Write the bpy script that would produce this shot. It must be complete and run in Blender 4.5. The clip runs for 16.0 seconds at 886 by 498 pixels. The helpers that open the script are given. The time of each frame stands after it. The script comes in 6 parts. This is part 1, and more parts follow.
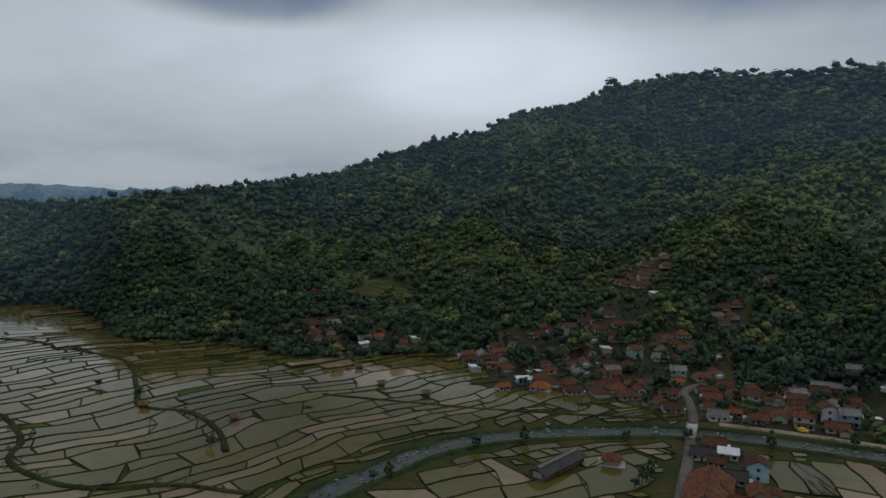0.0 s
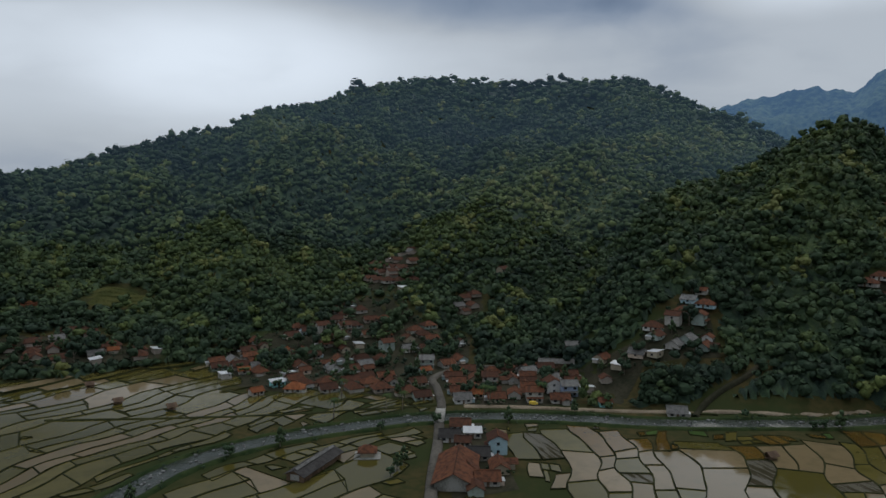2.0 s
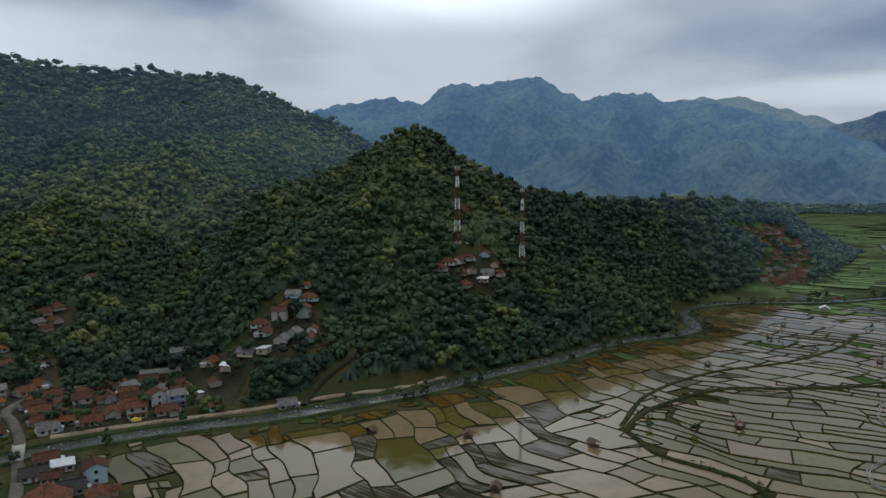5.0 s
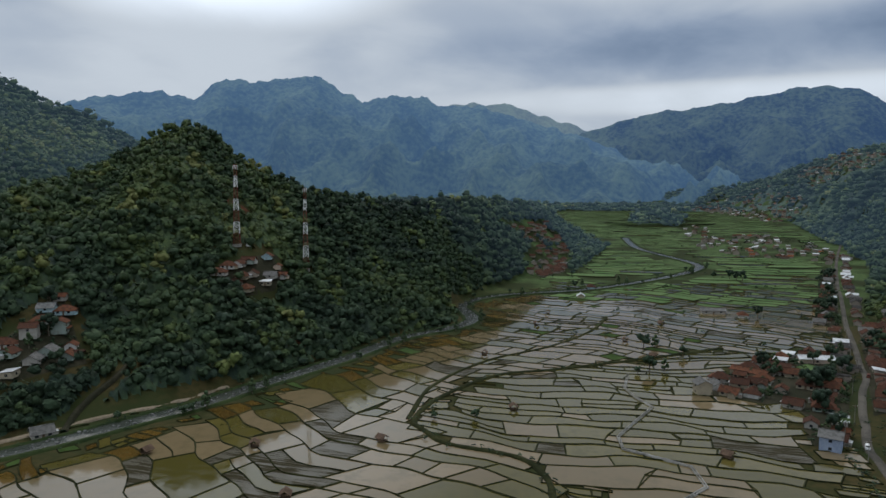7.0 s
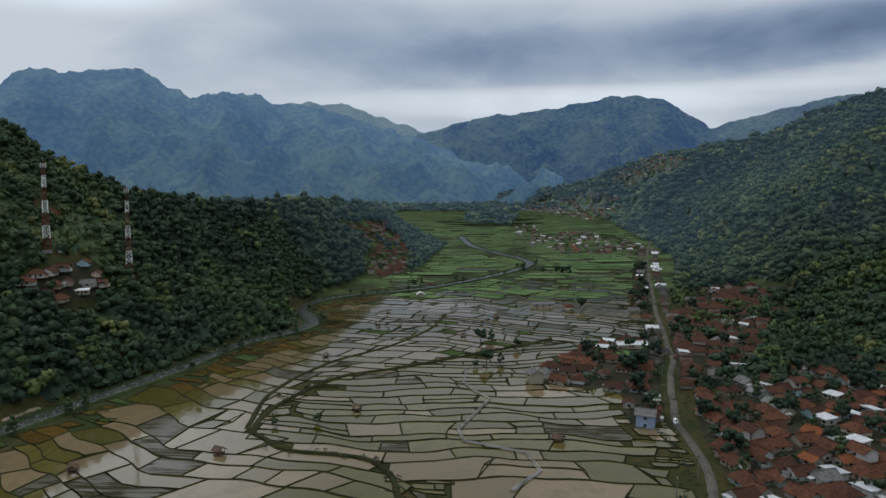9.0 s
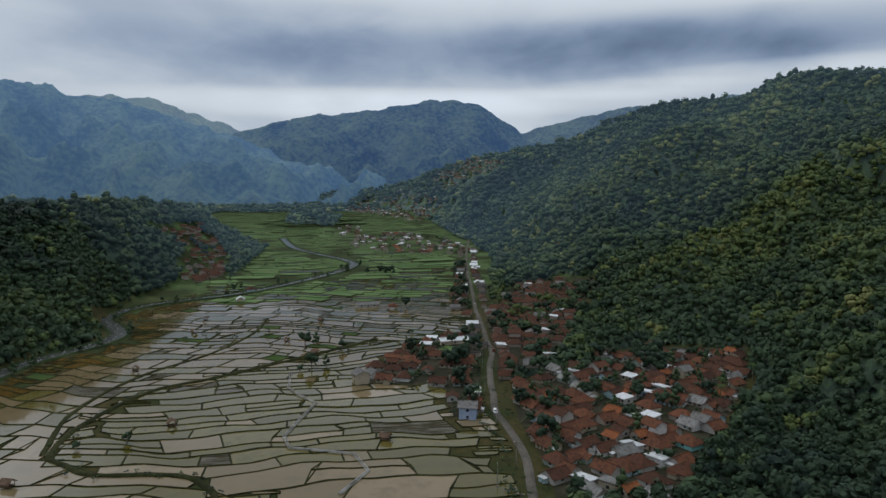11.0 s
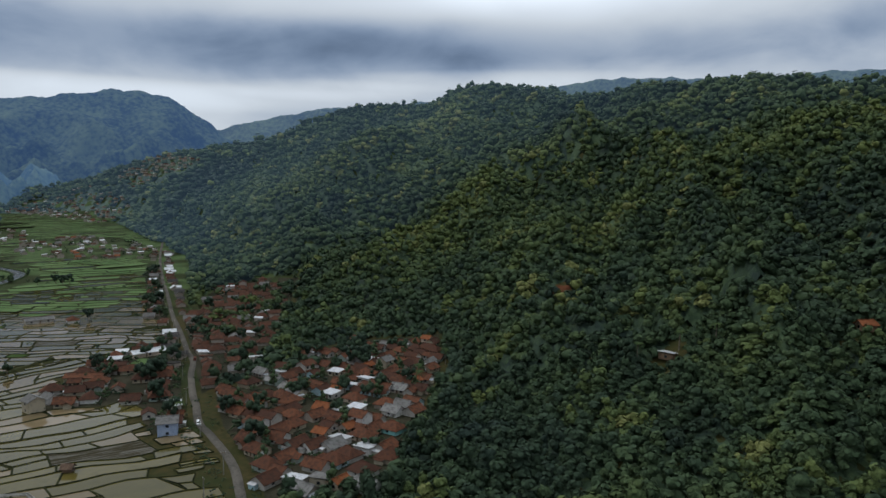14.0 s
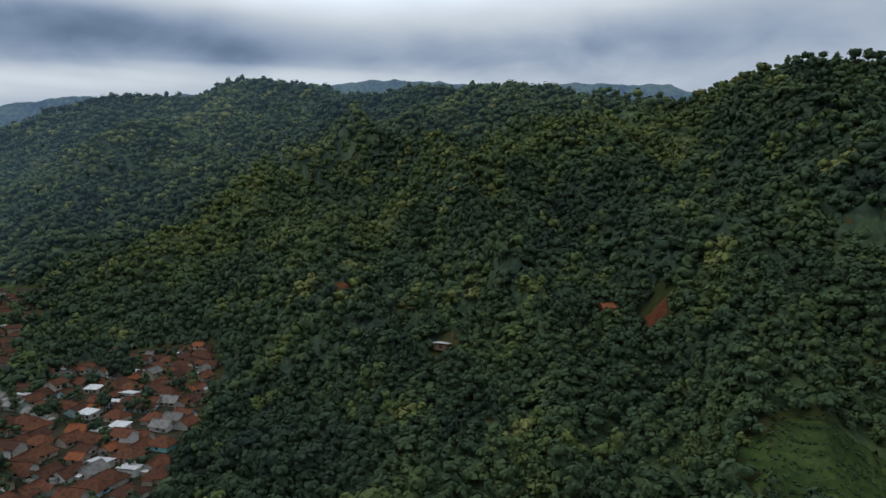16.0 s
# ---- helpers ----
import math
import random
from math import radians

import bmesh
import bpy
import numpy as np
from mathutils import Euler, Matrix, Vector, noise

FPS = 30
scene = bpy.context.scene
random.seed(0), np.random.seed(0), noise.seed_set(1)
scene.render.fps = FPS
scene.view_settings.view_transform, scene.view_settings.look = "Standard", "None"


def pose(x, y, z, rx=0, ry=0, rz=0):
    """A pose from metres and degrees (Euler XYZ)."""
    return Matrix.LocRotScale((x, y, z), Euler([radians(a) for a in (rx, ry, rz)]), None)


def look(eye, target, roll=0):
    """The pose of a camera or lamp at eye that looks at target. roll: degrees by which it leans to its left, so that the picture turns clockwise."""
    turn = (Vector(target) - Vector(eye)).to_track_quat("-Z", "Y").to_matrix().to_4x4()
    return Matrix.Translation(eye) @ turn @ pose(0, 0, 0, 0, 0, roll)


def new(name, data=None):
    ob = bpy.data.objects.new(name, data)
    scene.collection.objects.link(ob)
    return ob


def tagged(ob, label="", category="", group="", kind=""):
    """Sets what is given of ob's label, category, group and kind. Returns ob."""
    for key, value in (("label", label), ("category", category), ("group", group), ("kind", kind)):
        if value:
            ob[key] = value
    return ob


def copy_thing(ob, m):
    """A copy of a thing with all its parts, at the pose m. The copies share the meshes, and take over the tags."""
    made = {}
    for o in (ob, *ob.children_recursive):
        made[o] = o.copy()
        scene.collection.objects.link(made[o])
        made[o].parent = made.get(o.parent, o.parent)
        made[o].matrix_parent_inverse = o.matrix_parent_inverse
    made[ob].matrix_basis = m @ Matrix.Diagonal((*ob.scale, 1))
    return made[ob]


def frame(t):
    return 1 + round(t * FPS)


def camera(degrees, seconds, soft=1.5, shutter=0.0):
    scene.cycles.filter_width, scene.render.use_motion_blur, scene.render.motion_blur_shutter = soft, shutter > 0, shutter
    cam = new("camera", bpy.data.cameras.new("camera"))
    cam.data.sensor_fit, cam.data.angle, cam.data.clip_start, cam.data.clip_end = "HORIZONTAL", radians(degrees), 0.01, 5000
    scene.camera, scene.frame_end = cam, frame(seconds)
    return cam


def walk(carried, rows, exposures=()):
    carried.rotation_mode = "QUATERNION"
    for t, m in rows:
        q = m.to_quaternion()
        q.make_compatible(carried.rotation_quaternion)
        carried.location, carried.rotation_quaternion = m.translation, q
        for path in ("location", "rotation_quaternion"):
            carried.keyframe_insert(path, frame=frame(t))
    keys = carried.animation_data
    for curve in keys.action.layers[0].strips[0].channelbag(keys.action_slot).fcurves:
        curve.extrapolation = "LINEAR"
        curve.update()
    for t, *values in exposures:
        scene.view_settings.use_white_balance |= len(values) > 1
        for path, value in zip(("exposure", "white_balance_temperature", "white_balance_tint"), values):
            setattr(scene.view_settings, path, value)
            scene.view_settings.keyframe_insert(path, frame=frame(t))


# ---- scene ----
cam = camera(65.2, 16.0)
EYE = 100.0
# seconds, turn, tilt and lean in degrees: the drone hovers and turns to its right
ROWS = [
    (0.0, -0.00, -4.49, -0.15),
    (0.5, -5.40, -4.51, -0.13),
    (1.0, -10.41, -4.53, -0.10),
    (1.5, -15.39, -4.55, -0.08),
    (2.0, -20.45, -4.57, -0.06),
    (2.5, -26.08, -4.58, -0.04),
    (3.0, -31.32, -4.60, -0.03),
    (3.5, -36.52, -4.62, -0.01),
    (4.0, -41.40, -4.64, 0.00),
    (4.5, -46.78, -4.66, 0.01),
    (5.0, -52.46, -4.68, 0.03),
    (7.5, -73.62, -4.69, 0.17),
    (8.0, -76.79, -4.69, 0.19),
    (8.5, -80.11, -4.69, 0.22),
    (9.0, -83.48, -4.69, 0.19),
    (11.5, -102.02, -4.64, 0.05),
    (12.0, -106.10, -4.63, 0.02),
    (12.5, -110.04, -4.65, -0.01),
    (13.0, -114.25, -4.67, -0.04),
    (13.5, -118.18, -4.68, -0.07),
    (14.0, -122.24, -4.70, -0.10),
    (14.5, -126.37, -4.72, -0.13),
    (15.0, -130.71, -4.73, -0.16),
    (15.5, -135.48, -4.75, -0.19),
    (16.0, -140.52, -4.77, -0.22),
]
EXPOSURES = [(0.0, -0.62), (2.5, -0.38), (5.0, -0.16), (9.0, -0.12), (16.0, -0.06)]
walk(cam, [(t, pose(0, 0, EYE, 90 + tilt, lean, turn)) for t, turn, tilt, lean in ROWS], EXPOSURES)


# ---- world, sun ----
class Nodes:
    """Small helper to write node trees as expressions."""

    def __init__(self, tree):
        self.tree = tree
        tree.nodes.clear()

    def add(self, kind, **inputs):
        node = self.tree.nodes.new(kind)
        for key, value in inputs.items():
            self.put(node.inputs[key.replace("_", " ")], value)
        return node

    def put(self, socket, value):
        if isinstance(value, bpy.types.NodeSocket):
            self.tree.links.new(value, socket)
        else:
            socket.default_value = value

    def math(self, operation, a, b=0.0, c=0.0):
        node = self.tree.nodes.new("ShaderNodeMath")
        node.operation = operation
        for socket, value in zip(node.inputs, (a, b, c)):
            self.put(socket, value)
        return node.outputs[0]

    def mix(self, factor, a, b, blend="MIX"):
        node = self.tree.nodes.new("ShaderNodeMix")
        node.data_type, node.blend_type = "RGBA", blend
        self.put(node.inputs[0], factor), self.put(node.inputs[6], a), self.put(node.inputs[7], b)
        return node.outputs[2]

    def step(self, value, low, high, to_low=0.0, to_high=1.0):
        node = self.tree.nodes.new("ShaderNodeMapRange")
        node.interpolation_type = "SMOOTHSTEP"
        for socket, v in zip(node.inputs, (value, low, high, to_low, to_high)):
            self.put(socket, v)
        return node.outputs[0]

    def noise(self, vector, scale, detail=3.0, rough=0.5, warp=0.0):
        node = self.add("ShaderNodeTexNoise", Scale=scale, Detail=detail, Roughness=rough, Distortion=warp)
        if vector is not None:
            self.put(node.inputs["Vector"], vector)
        return node.outputs["Fac"]

    def mapped(self, vector, scale=(1, 1, 1), turn=0.0, move=(0, 0, 0)):
        node = self.add("ShaderNodeMapping", Vector=vector, Location=move, Rotation=(0, 0, turn), Scale=scale)
        return node.outputs[0]


SUN_AZ, SUN_EL = 52.0, 52.0

world = bpy.data.worlds.new("sky")
scene.world = world
world.use_nodes = True
w = Nodes(world.node_tree)
way = w.add("ShaderNodeTexCoord").outputs["Generated"]
xyz = w.add("ShaderNodeSeparateXYZ", Vector=way).outputs
up = w.math("MAXIMUM", xyz[2], 0.0)
az = w.math("MULTIPLY", w.math("ARCTAN2", xyz[0], xyz[1]), 57.2958)
el = w.math("MULTIPLY", w.math("ARCSINE", xyz[2]), 57.2958)
# the cloud deck: a flat layer overhead, seen in perspective
lift = w.math("ADD", up, 0.28)
deck = w.add("ShaderNodeCombineXYZ", X=w.math("DIVIDE", xyz[0], lift), Y=w.math("DIVIDE", xyz[1], lift), Z=9.1).outputs[0]
big = w.noise(deck, 1.1, 4.0, 0.45, 0.2)
fine = w.noise(w.mapped(deck, (1.0, 1.0, 1.0), 0.5, (4.0, 1.3, 0.0)), 3.2, 5.0, 0.5, 0.3)
cloud = w.math("ADD", w.math("MULTIPLY", big, 0.62), w.math("MULTIPLY", fine, 0.38))
shade = w.step(cloud, 0.36, 0.62)


def bump(centre_az, centre_el, wide_az, wide_el):
    """A soft cloud mass or break in the deck round one direction of the sky."""
    a = w.math("DIVIDE", w.math("SUBTRACT", az, centre_az), wide_az)
    e = w.math("DIVIDE", w.math("SUBTRACT", el, centre_el), wide_el)
    d = w.math("ADD", w.math("MULTIPLY", a, a), w.math("MULTIPLY", e, e))
    d = w.math("ADD", d, w.math("MULTIPLY", w.math("SUBTRACT", fine, 0.5), 0.5))
    return w.step(d, 1.3, 0.0)


tone = w.math("ADD", 0.34, w.math("MULTIPLY", shade, 0.09))
for centre_az, centre_el, wide_az, wide_el, gain in (
    (52, 21, 21, 8, 0.60), (-5, 10, 36, 7, 0.17), (4, 10, 13, 4.5, 0.13), (-15, 15.4, 11, 2.6, -0.26), (-8, 20, 20, 4, -0.25), (26, 17, 24, 4.6, -0.17),
    (96, 10.6, 36, 2.8, -0.07), (116, 10.9, 38, 2.8, -0.07), (140, 12.0, 36, 3.0, -0.08), (112, 12.8, 44, 3.6, -0.05), (126, 8.9, 15, 0.9, 0.07), (92, 7.2, 25, 1.3, 0.11), (86, 18, 12, 4, 0.10), (113, 8.1, 9, 0.9, 0.07), (134, 20, 17, 7, 0.20), (168, 11, 20, 4.5, -0.07), (138, 14.5, 22, 4, 0.12), (112, 17, 26, 3.6, 0.12),
):
    tone = w.math("ADD", tone, w.math("MULTIPLY", bump(centre_az, centre_el, wide_az, wide_el), gain))
# an overcast sky is brightest overhead
tone = w.math("ADD", tone, w.step(el, 26, 62, 0.0, 0.30))
tone = w.math("MULTIPLY", w.math("MAXIMUM", tone, 0.09), 1.60)
colour = w.mix(w.step(tone, 0.16, 0.72), (0.56, 0.82, 1.28, 1), (0.90, 1.0, 1.12, 1))
scale = w.add("ShaderNodeCombineXYZ", X=tone, Y=tone, Z=tone).outputs[0]
overcast = w.mix(1.0, colour, scale, "MULTIPLY")
sky = w.add("ShaderNodeTexSky")
sky.sky_type, sky.sun_disc, sky.sun_elevation, sky.sun_rotation = "NISHITA", False, radians(SUN_EL), radians(SUN_AZ)
clear = sky.outputs[0]
back_sky = w.add("ShaderNodeBackground", Color=clear, Strength=0.05)
back_cloud = w.add("ShaderNodeBackground", Color=overcast, Strength=1.0)
total = w.add("ShaderNodeMixShader", Fac=0.93)
w.tree.links.new(back_sky.outputs[0], total.inputs[1])
w.tree.links.new(back_cloud.outputs[0], total.inputs[2])
w.tree.links.new(total.outputs[0], w.add("ShaderNodeOutputWorld").inputs[0])

sun = new("sun", bpy.data.lights.new("sun", "SUN"))
sun.data.energy, sun.data.angle, sun.data.color = 0.95, radians(26), (1.0, 0.97, 0.92)
sun.matrix_world = look((0, 0, 0), (-math.sin(radians(SUN_AZ)) * math.cos(radians(SUN_EL)), -math.cos(radians(SUN_AZ)) * math.cos(radians(SUN_EL)), -math.sin(radians(SUN_EL))))


# ---- the lie of the land ----
# Seen from above the hovering drone: az degrees clockwise from +y, d metres from it.
def table(az, rows, column):
    return np.interp(az, [r[0] for r in rows], [r[column] for r in rows])


# az, foot distance, crest distance, crest angle above the horizontal
MAIN_HILL = [
    (-60, 760, 1500, 0.2), (-36, 720, 1300, -0.8), (-30, 700, 1150, -1.0), (-27.6, 640, 1000, -1.1), (-25.5, 515, 860, -0.9), (-23.5, 500, 800, -0.7), (-20, 482, 820, -0.25), (-17, 470, 850, 0.15),
    (-13.5, 425, 900, 0.6), (-8.5, 402, 980, 1.35), (-4.3, 412, 1050, 2.85), (-0.6, 420, 1100, 4.0), (3.5, 396, 1150, 4.8), (6.2, 392, 1180, 6.3),
    (9, 388, 1250, 6.8), (11, 384, 1300, 6.9), (13.3, 384, 1400, 8.1), (17.6, 384, 1450, 8.8), (21, 386, 1480, 8.9), (26, 372, 1500, 8.4),
    (29.4, 360, 1500, 8.6), (35.5, 350, 1500, 8.6), (38, 345, 1500, 7.6), (41.2, 345, 1550, 6.0), (43.5, 350, 1650, 5.3), (46, 360, 1750, 3.8), (50, 420, 1850, 2.0), (56, 600, 1900, 0.3), (62, 760, 1900, -0.6), (70, 1000, 2000, -0.9), (78, 1300, 2100, -1.2), (84, 1700, 2200, -1.5),
]
TOWER_HILL = [
    (29, 440, 480, -13.0), (33, 352, 490, -8.0), (37.3, 332, 560, -0.5), (40.5, 332, 600, 0.9), (43.6, 336, 620, 1.8), (46.4, 342, 635, 3.2), (48.8, 348, 645, 4.7), (50.7, 355, 650, 5.2), (52.3, 362, 648, 4.4),
    (53.2, 368, 640, 3.0), (55.3, 384, 630, 2.0), (59.2, 409, 630, 0.2), (62.6, 436, 650, -0.6), (67, 490, 700, -0.9), (70, 530, 760, -0.7), (71.5, 620, 800, -0.7), (73, 660, 840, -0.6), (75.2, 720, 960, -0.7), (78.6, 800, 1150, -1.3),
    (80, 880, 1180, -2.4), (81.5, 960, 1150, -3.2), (83, 1010, 1150, -4.0), (84.6, 1100, 1150, -5.0), (88, 1100, 1150, -8.0),
]
RIGHT_HILL = [
    (88, 2300, 2800, 0.0), (93, 1900, 2500, 0.2), (95.5, 1560, 2250, 0.9), (98, 1320, 2100, 1.9), (101, 1050, 1800, 2.8), (103.5, 900, 1650, 3.2), (105.5, 780, 1550, 3.5), (108.5, 640, 1450, 4.0), (111, 560, 1400, 5.2), (114, 490, 1350, 6.4), (117.5, 440, 1300, 6.8),
    (121.3, 400, 1250, 6.9), (123.6, 360, 1230, 8.2), (126, 310, 1200, 8.4), (130, 262, 1150, 8.2), (132.4, 240, 1100, 7.6), (135.3, 215, 1000, 7.6), (138.5, 195, 940, 8.3), (142, 180, 880, 8.0), (146, 165, 840, 8.4),
    (150, 150, 800, 7.9), (155, 140, 740, 7.3), (159, 130, 680, 6.6), (162, 125, 640, 7.6), (163.5, 122, 600, 8.4), (167.5, 120, 560, 9.3), (172, 120, 560, 9.0), (180, 130, 600, 8.0), (205, 250, 800, 5.0),
]
HILLS = ((MAIN_HILL, 1.45, 0.16), (TOWER_HILL, 0.95, 0.22), (RIGHT_HILL, 1.22, 0.14))


WAVES = {}


def wave(x, y, seed):
    """Cheap smooth noise, about -1 to 1."""
    if seed not in WAVES:
        r = np.random.RandomState(seed)
        rows = [(r.uniform(0, 6.28), r.uniform(0.5, 1.9) * 6.28, r.uniform(0, 6.28)) for n in range(7)]
        WAVES[seed] = [(k * math.cos(a), k * math.sin(a), p) for a, k, p in rows]
    z = 0
    for a, b, p in WAVES[seed]:
        z = z + np.sin(x * a + y * b + p) / 2.6
    return z


# spurs that run down the hills: hill, height, half width, line of the plan from the crest down
SPURS = (
    (0, 26.0, 70.0, ((994, 1033), (627, 842), (404, 720), (273, 622), (197, 568))),
    (0, 22.0, 60.0, ((120, 1080), (190, 964), (252, 920), (302, 827), (300, 740))),
    (0, 16.0, 50.0, ((-60, 900), (-30, 780), (10, 690), (20, 600))),
    (1, 12.0, 34.0, ((482, 418), (351, 364), (300, 364), (260, 340))),
    (2, 30.0, 44.0, ((508, -640), (520, -520), (548, -440), (545, -380), (555, -330), (537, -270))),
    (2, 24.0, 40.0, ((170, -570), (240, -545), (316, -508), (365, -430), (370, -350))),
    (2, 12.0, 32.0, ((120, -350), (178, -310), (215, -275), (262, -240), (292, -195))),
    (2, 30.0, 60.0, ((958, -640), (903, -468), (896, -399), (960, -330))),
)


def spurs(x, y, n):
    """The height that the spurs add to hill n."""
    z = np.zeros(np.shape(x))
    for hill, tall, half, line in SPURS:
        if hill == n:
            best = np.full(np.shape(x), 1e9)
            for (ax, ay), (bx, by) in zip(line[:-1], line[1:]):
                dx, dy = bx - ax, by - ay
                k = np.clip(((x - ax) * dx + (y - ay) * dy) / (dx * dx + dy * dy), 0, 1)
                best = np.minimum(best, (x - ax - k * dx) ** 2 + (y - ay - k * dy) ** 2)
            z = z + tall * np.exp(-np.sqrt(best + 30.0) / half * 1.2)
    return z


def hill_part(az, d, n):
    rows, power, back = HILLS[n]
    foot, crest, angle = (table(az, rows, c) for c in (1, 2, 3))
    top = np.maximum(EYE + crest * np.tan(np.radians(angle)) + (1.5, -3.5, -2.0)[n], 0.0)
    s = np.clip((d - foot) / (crest - foot), 0, 1)
    inside = (az > rows[0][0]) & (az < rows[-1][0])
    x, y = d * np.sin(np.radians(az)), d * np.cos(np.radians(az))
    # spurs and gullies run down the slope, bent sideways as they fall
    run = az * 0.9 + 26.0 * s * (1 if n == 2 else -0.6) + 2.5 * wave(x / 420, y / 420, 14 + n)
    spur = 0.5 - np.abs(np.sin(run * 0.19 + n)) ** 0.8 + 0.5 * (0.5 - np.abs(np.sin(run * 0.47 + 2 * n)))
    rough = wave(x / 330, y / 330, 3 + n) * 0.07 + wave(x / 110, y / 110, 8 + n) * 0.05 + spur * (0.38, 0.11, 0.38)[n]
    z = top * s ** power * (1 + 1.5 * rough * (1 - s) * np.minimum(1, 5 * s)) - back * np.maximum(d - crest, 0)
    z = z + spurs(x, y, n) * np.clip(5 * s, 0, 1) * np.clip(3.0 * (1 - s), 0, 1)
    return np.where(inside, z, -50.0)


def valley(az, d):
    rise = np.interp(az, (55, 72, 102, 120), (0, 1, 1, 0))
    x, y = d * np.sin(np.radians(az)), d * np.cos(np.radians(az))
    knoll = 20.0 * np.exp(-((x - 1640) / 110) ** 2 - ((y - 75) / 42) ** 2)
    return rise * 0.030 * np.maximum(d - 620, 0) + knoll


def height(az, d):
    az, d = np.asarray(az, float), np.asarray(d, float)
    z = valley(az, d)
    for n in range(len(HILLS)):
        z = np.maximum(z, hill_part(az, d, n))
    return z


def polar(x, y):
    return np.degrees(np.arctan2(x, y)), np.hypot(x, y)


def ground_z(x, y):
    az, d = polar(np.asarray(x, float), np.asarray(y, float))
    return height(np.where(az < -90, az + 360, az), d)


def mesh_from(name, verts, faces, material, smooth=False):
    """A mesh from number arrays; faces all of one size."""
    verts, faces = np.asarray(verts, np.float32), np.asarray(faces, np.int32)
    me = bpy.data.meshes.new(name)
    me.vertices.add(len(verts))
    me.vertices.foreach_set("co", verts.ravel())
    size = faces.shape[1]
    me.loops.add(faces.size)
    me.loops.foreach_set("vertex_index", faces.ravel())
    me.polygons.add(len(faces))
    me.polygons.foreach_set("loop_start", np.arange(0, faces.size, size, dtype=np.int32))
    me.polygons.foreach_set("use_smooth", np.full(len(faces), smooth))
    me.update(calc_edges=True)
    me.materials.append(material)
    return me


def grid_faces(rows, cols, wrap=False):
    i = np.arange(rows - 1)[:, None] * cols
    j = np.arange(cols if wrap else cols - 1)[None]
    k = (j + 1) % cols
    return np.stack([i + j, i + k, i + cols + k, i + cols + j], -1).reshape(-1, 4)


def surface(name, rough=0.9):
    """A new material with its Nodes helper, its Principled node and a position in metres."""
    mat = bpy.data.materials.new(name)
    mat.use_nodes = True
    n = Nodes(mat.node_tree)
    bsdf = n.add("ShaderNodeBsdfPrincipled", Roughness=rough)
    n.put(bsdf.inputs["Specular IOR Level"], 0.5 if rough < 0.5 else 0.06)
    n.tree.links.new(bsdf.outputs[0], n.add("ShaderNodeOutputMaterial").inputs[0])
    return mat, n, bsdf, n.add("ShaderNodeTexCoord").outputs["Object"]


GROUND, n, b, at = surface("soil_and_grass")
mud = n.mix(n.step(n.noise(at, 0.3, 4), 0.35, 0.65), (0.034, 0.034, 0.012, 1), (0.060, 0.046, 0.018, 1))
turf = n.mix(n.step(n.noise(at, 0.3, 4), 0.35, 0.65), (0.048, 0.084, 0.028, 1), (0.078, 0.112, 0.042, 1))
floor_mix = n.mix(n.step(n.add("ShaderNodeSeparateXYZ", Vector=at).outputs[0], 560.0, 760.0), mud, turf)
n.put(b.inputs["Base Color"], n.mix(n.step(n.noise(at, 0.02, 5), 0.4, 0.6), (0.026, 0.034, 0.011, 1), floor_mix))

AZ = np.r_[np.arange(-55, 200, 0.5), np.arange(200, 305, 2.0)]
DIST = np.r_[0.02, 60, 120, 160, 190, np.geomspace(210, 2600, 125), 2900, 3300]
aa, dd = np.meshgrid(AZ, DIST)
zz = height(aa, dd)
ground = tagged(new("ground", mesh_from("ground", np.stack([dd * np.sin(np.radians(aa)), dd * np.cos(np.radians(aa)), zz], -1).reshape(-1, 3), grid_faces(len(DIST), len(AZ), True)[:, ::-1], GROUND, True)), "grassy valley floor rising into dark wooded hills", "ground", kind="structure")

# far mountains: az, crest angle
FAR_NEAR = [(34, 3), (41.6, 6.2), (43.6, 7.0), (46, 7.4), (48.2, 7.55), (50.8, 7.2), (51.7, 8.1), (53.2, 8.8), (55.3, 8.5), (56.6, 8.95), (59.9, 9.25), (61.4, 8.5), (62.5, 7.9), (63.8, 7.4), (66, 7.75), (67.3, 7.7), (69, 7.65), (69.9, 7.05), (71.5, 6.95), (73, 7.0), (75, 6.4), (78, 5.5), (81.5, 4.4), (85, 3.0), (88, 2.2), (92, 1.2), (96, 0.2), (100, -1.0)]
FAR_BLUE = [(68, 5.5), (70.2, 7.1), (73, 7.2), (76.2, 7.0), (77, 6.6), (78.4, 6.0), (80.3, 5.5), (82.2, 4.7), (86, 3.5)]
FAR_RIGHT = [(78, 3.4), (80, 4.2), (82, 4.9), (84.4, 5.6), (87.9, 6.25), (88.9, 6.2), (91.9, 6.65), (93.7, 7.0), (94.8, 7.05), (96.3, 7.45), (98, 7.5), (100, 7.35), (101.8, 6.7), (103.6, 5.4), (104.6, 4.6), (107, 3.0), (112, 2.0)]
FAR_END = [(96, 4.8), (104, 4.8), (112, 6.6), (121, 7.3), (127, 8.3), (130.1, 8.5), (132.4, 8.6), (135.2, 8.95), (138, 8.8), (146, 8.6), (153, 8.5), (158, 8.3), (161, 7.5), (166, 6)]
FAR_LEFT = [(-50, 1.2), (-33, 0.9), (-30, 0.6), (-28, 0.7), (-25, 0.3), (-21, 0.5), (-19, 0.1), (-10, 0)]


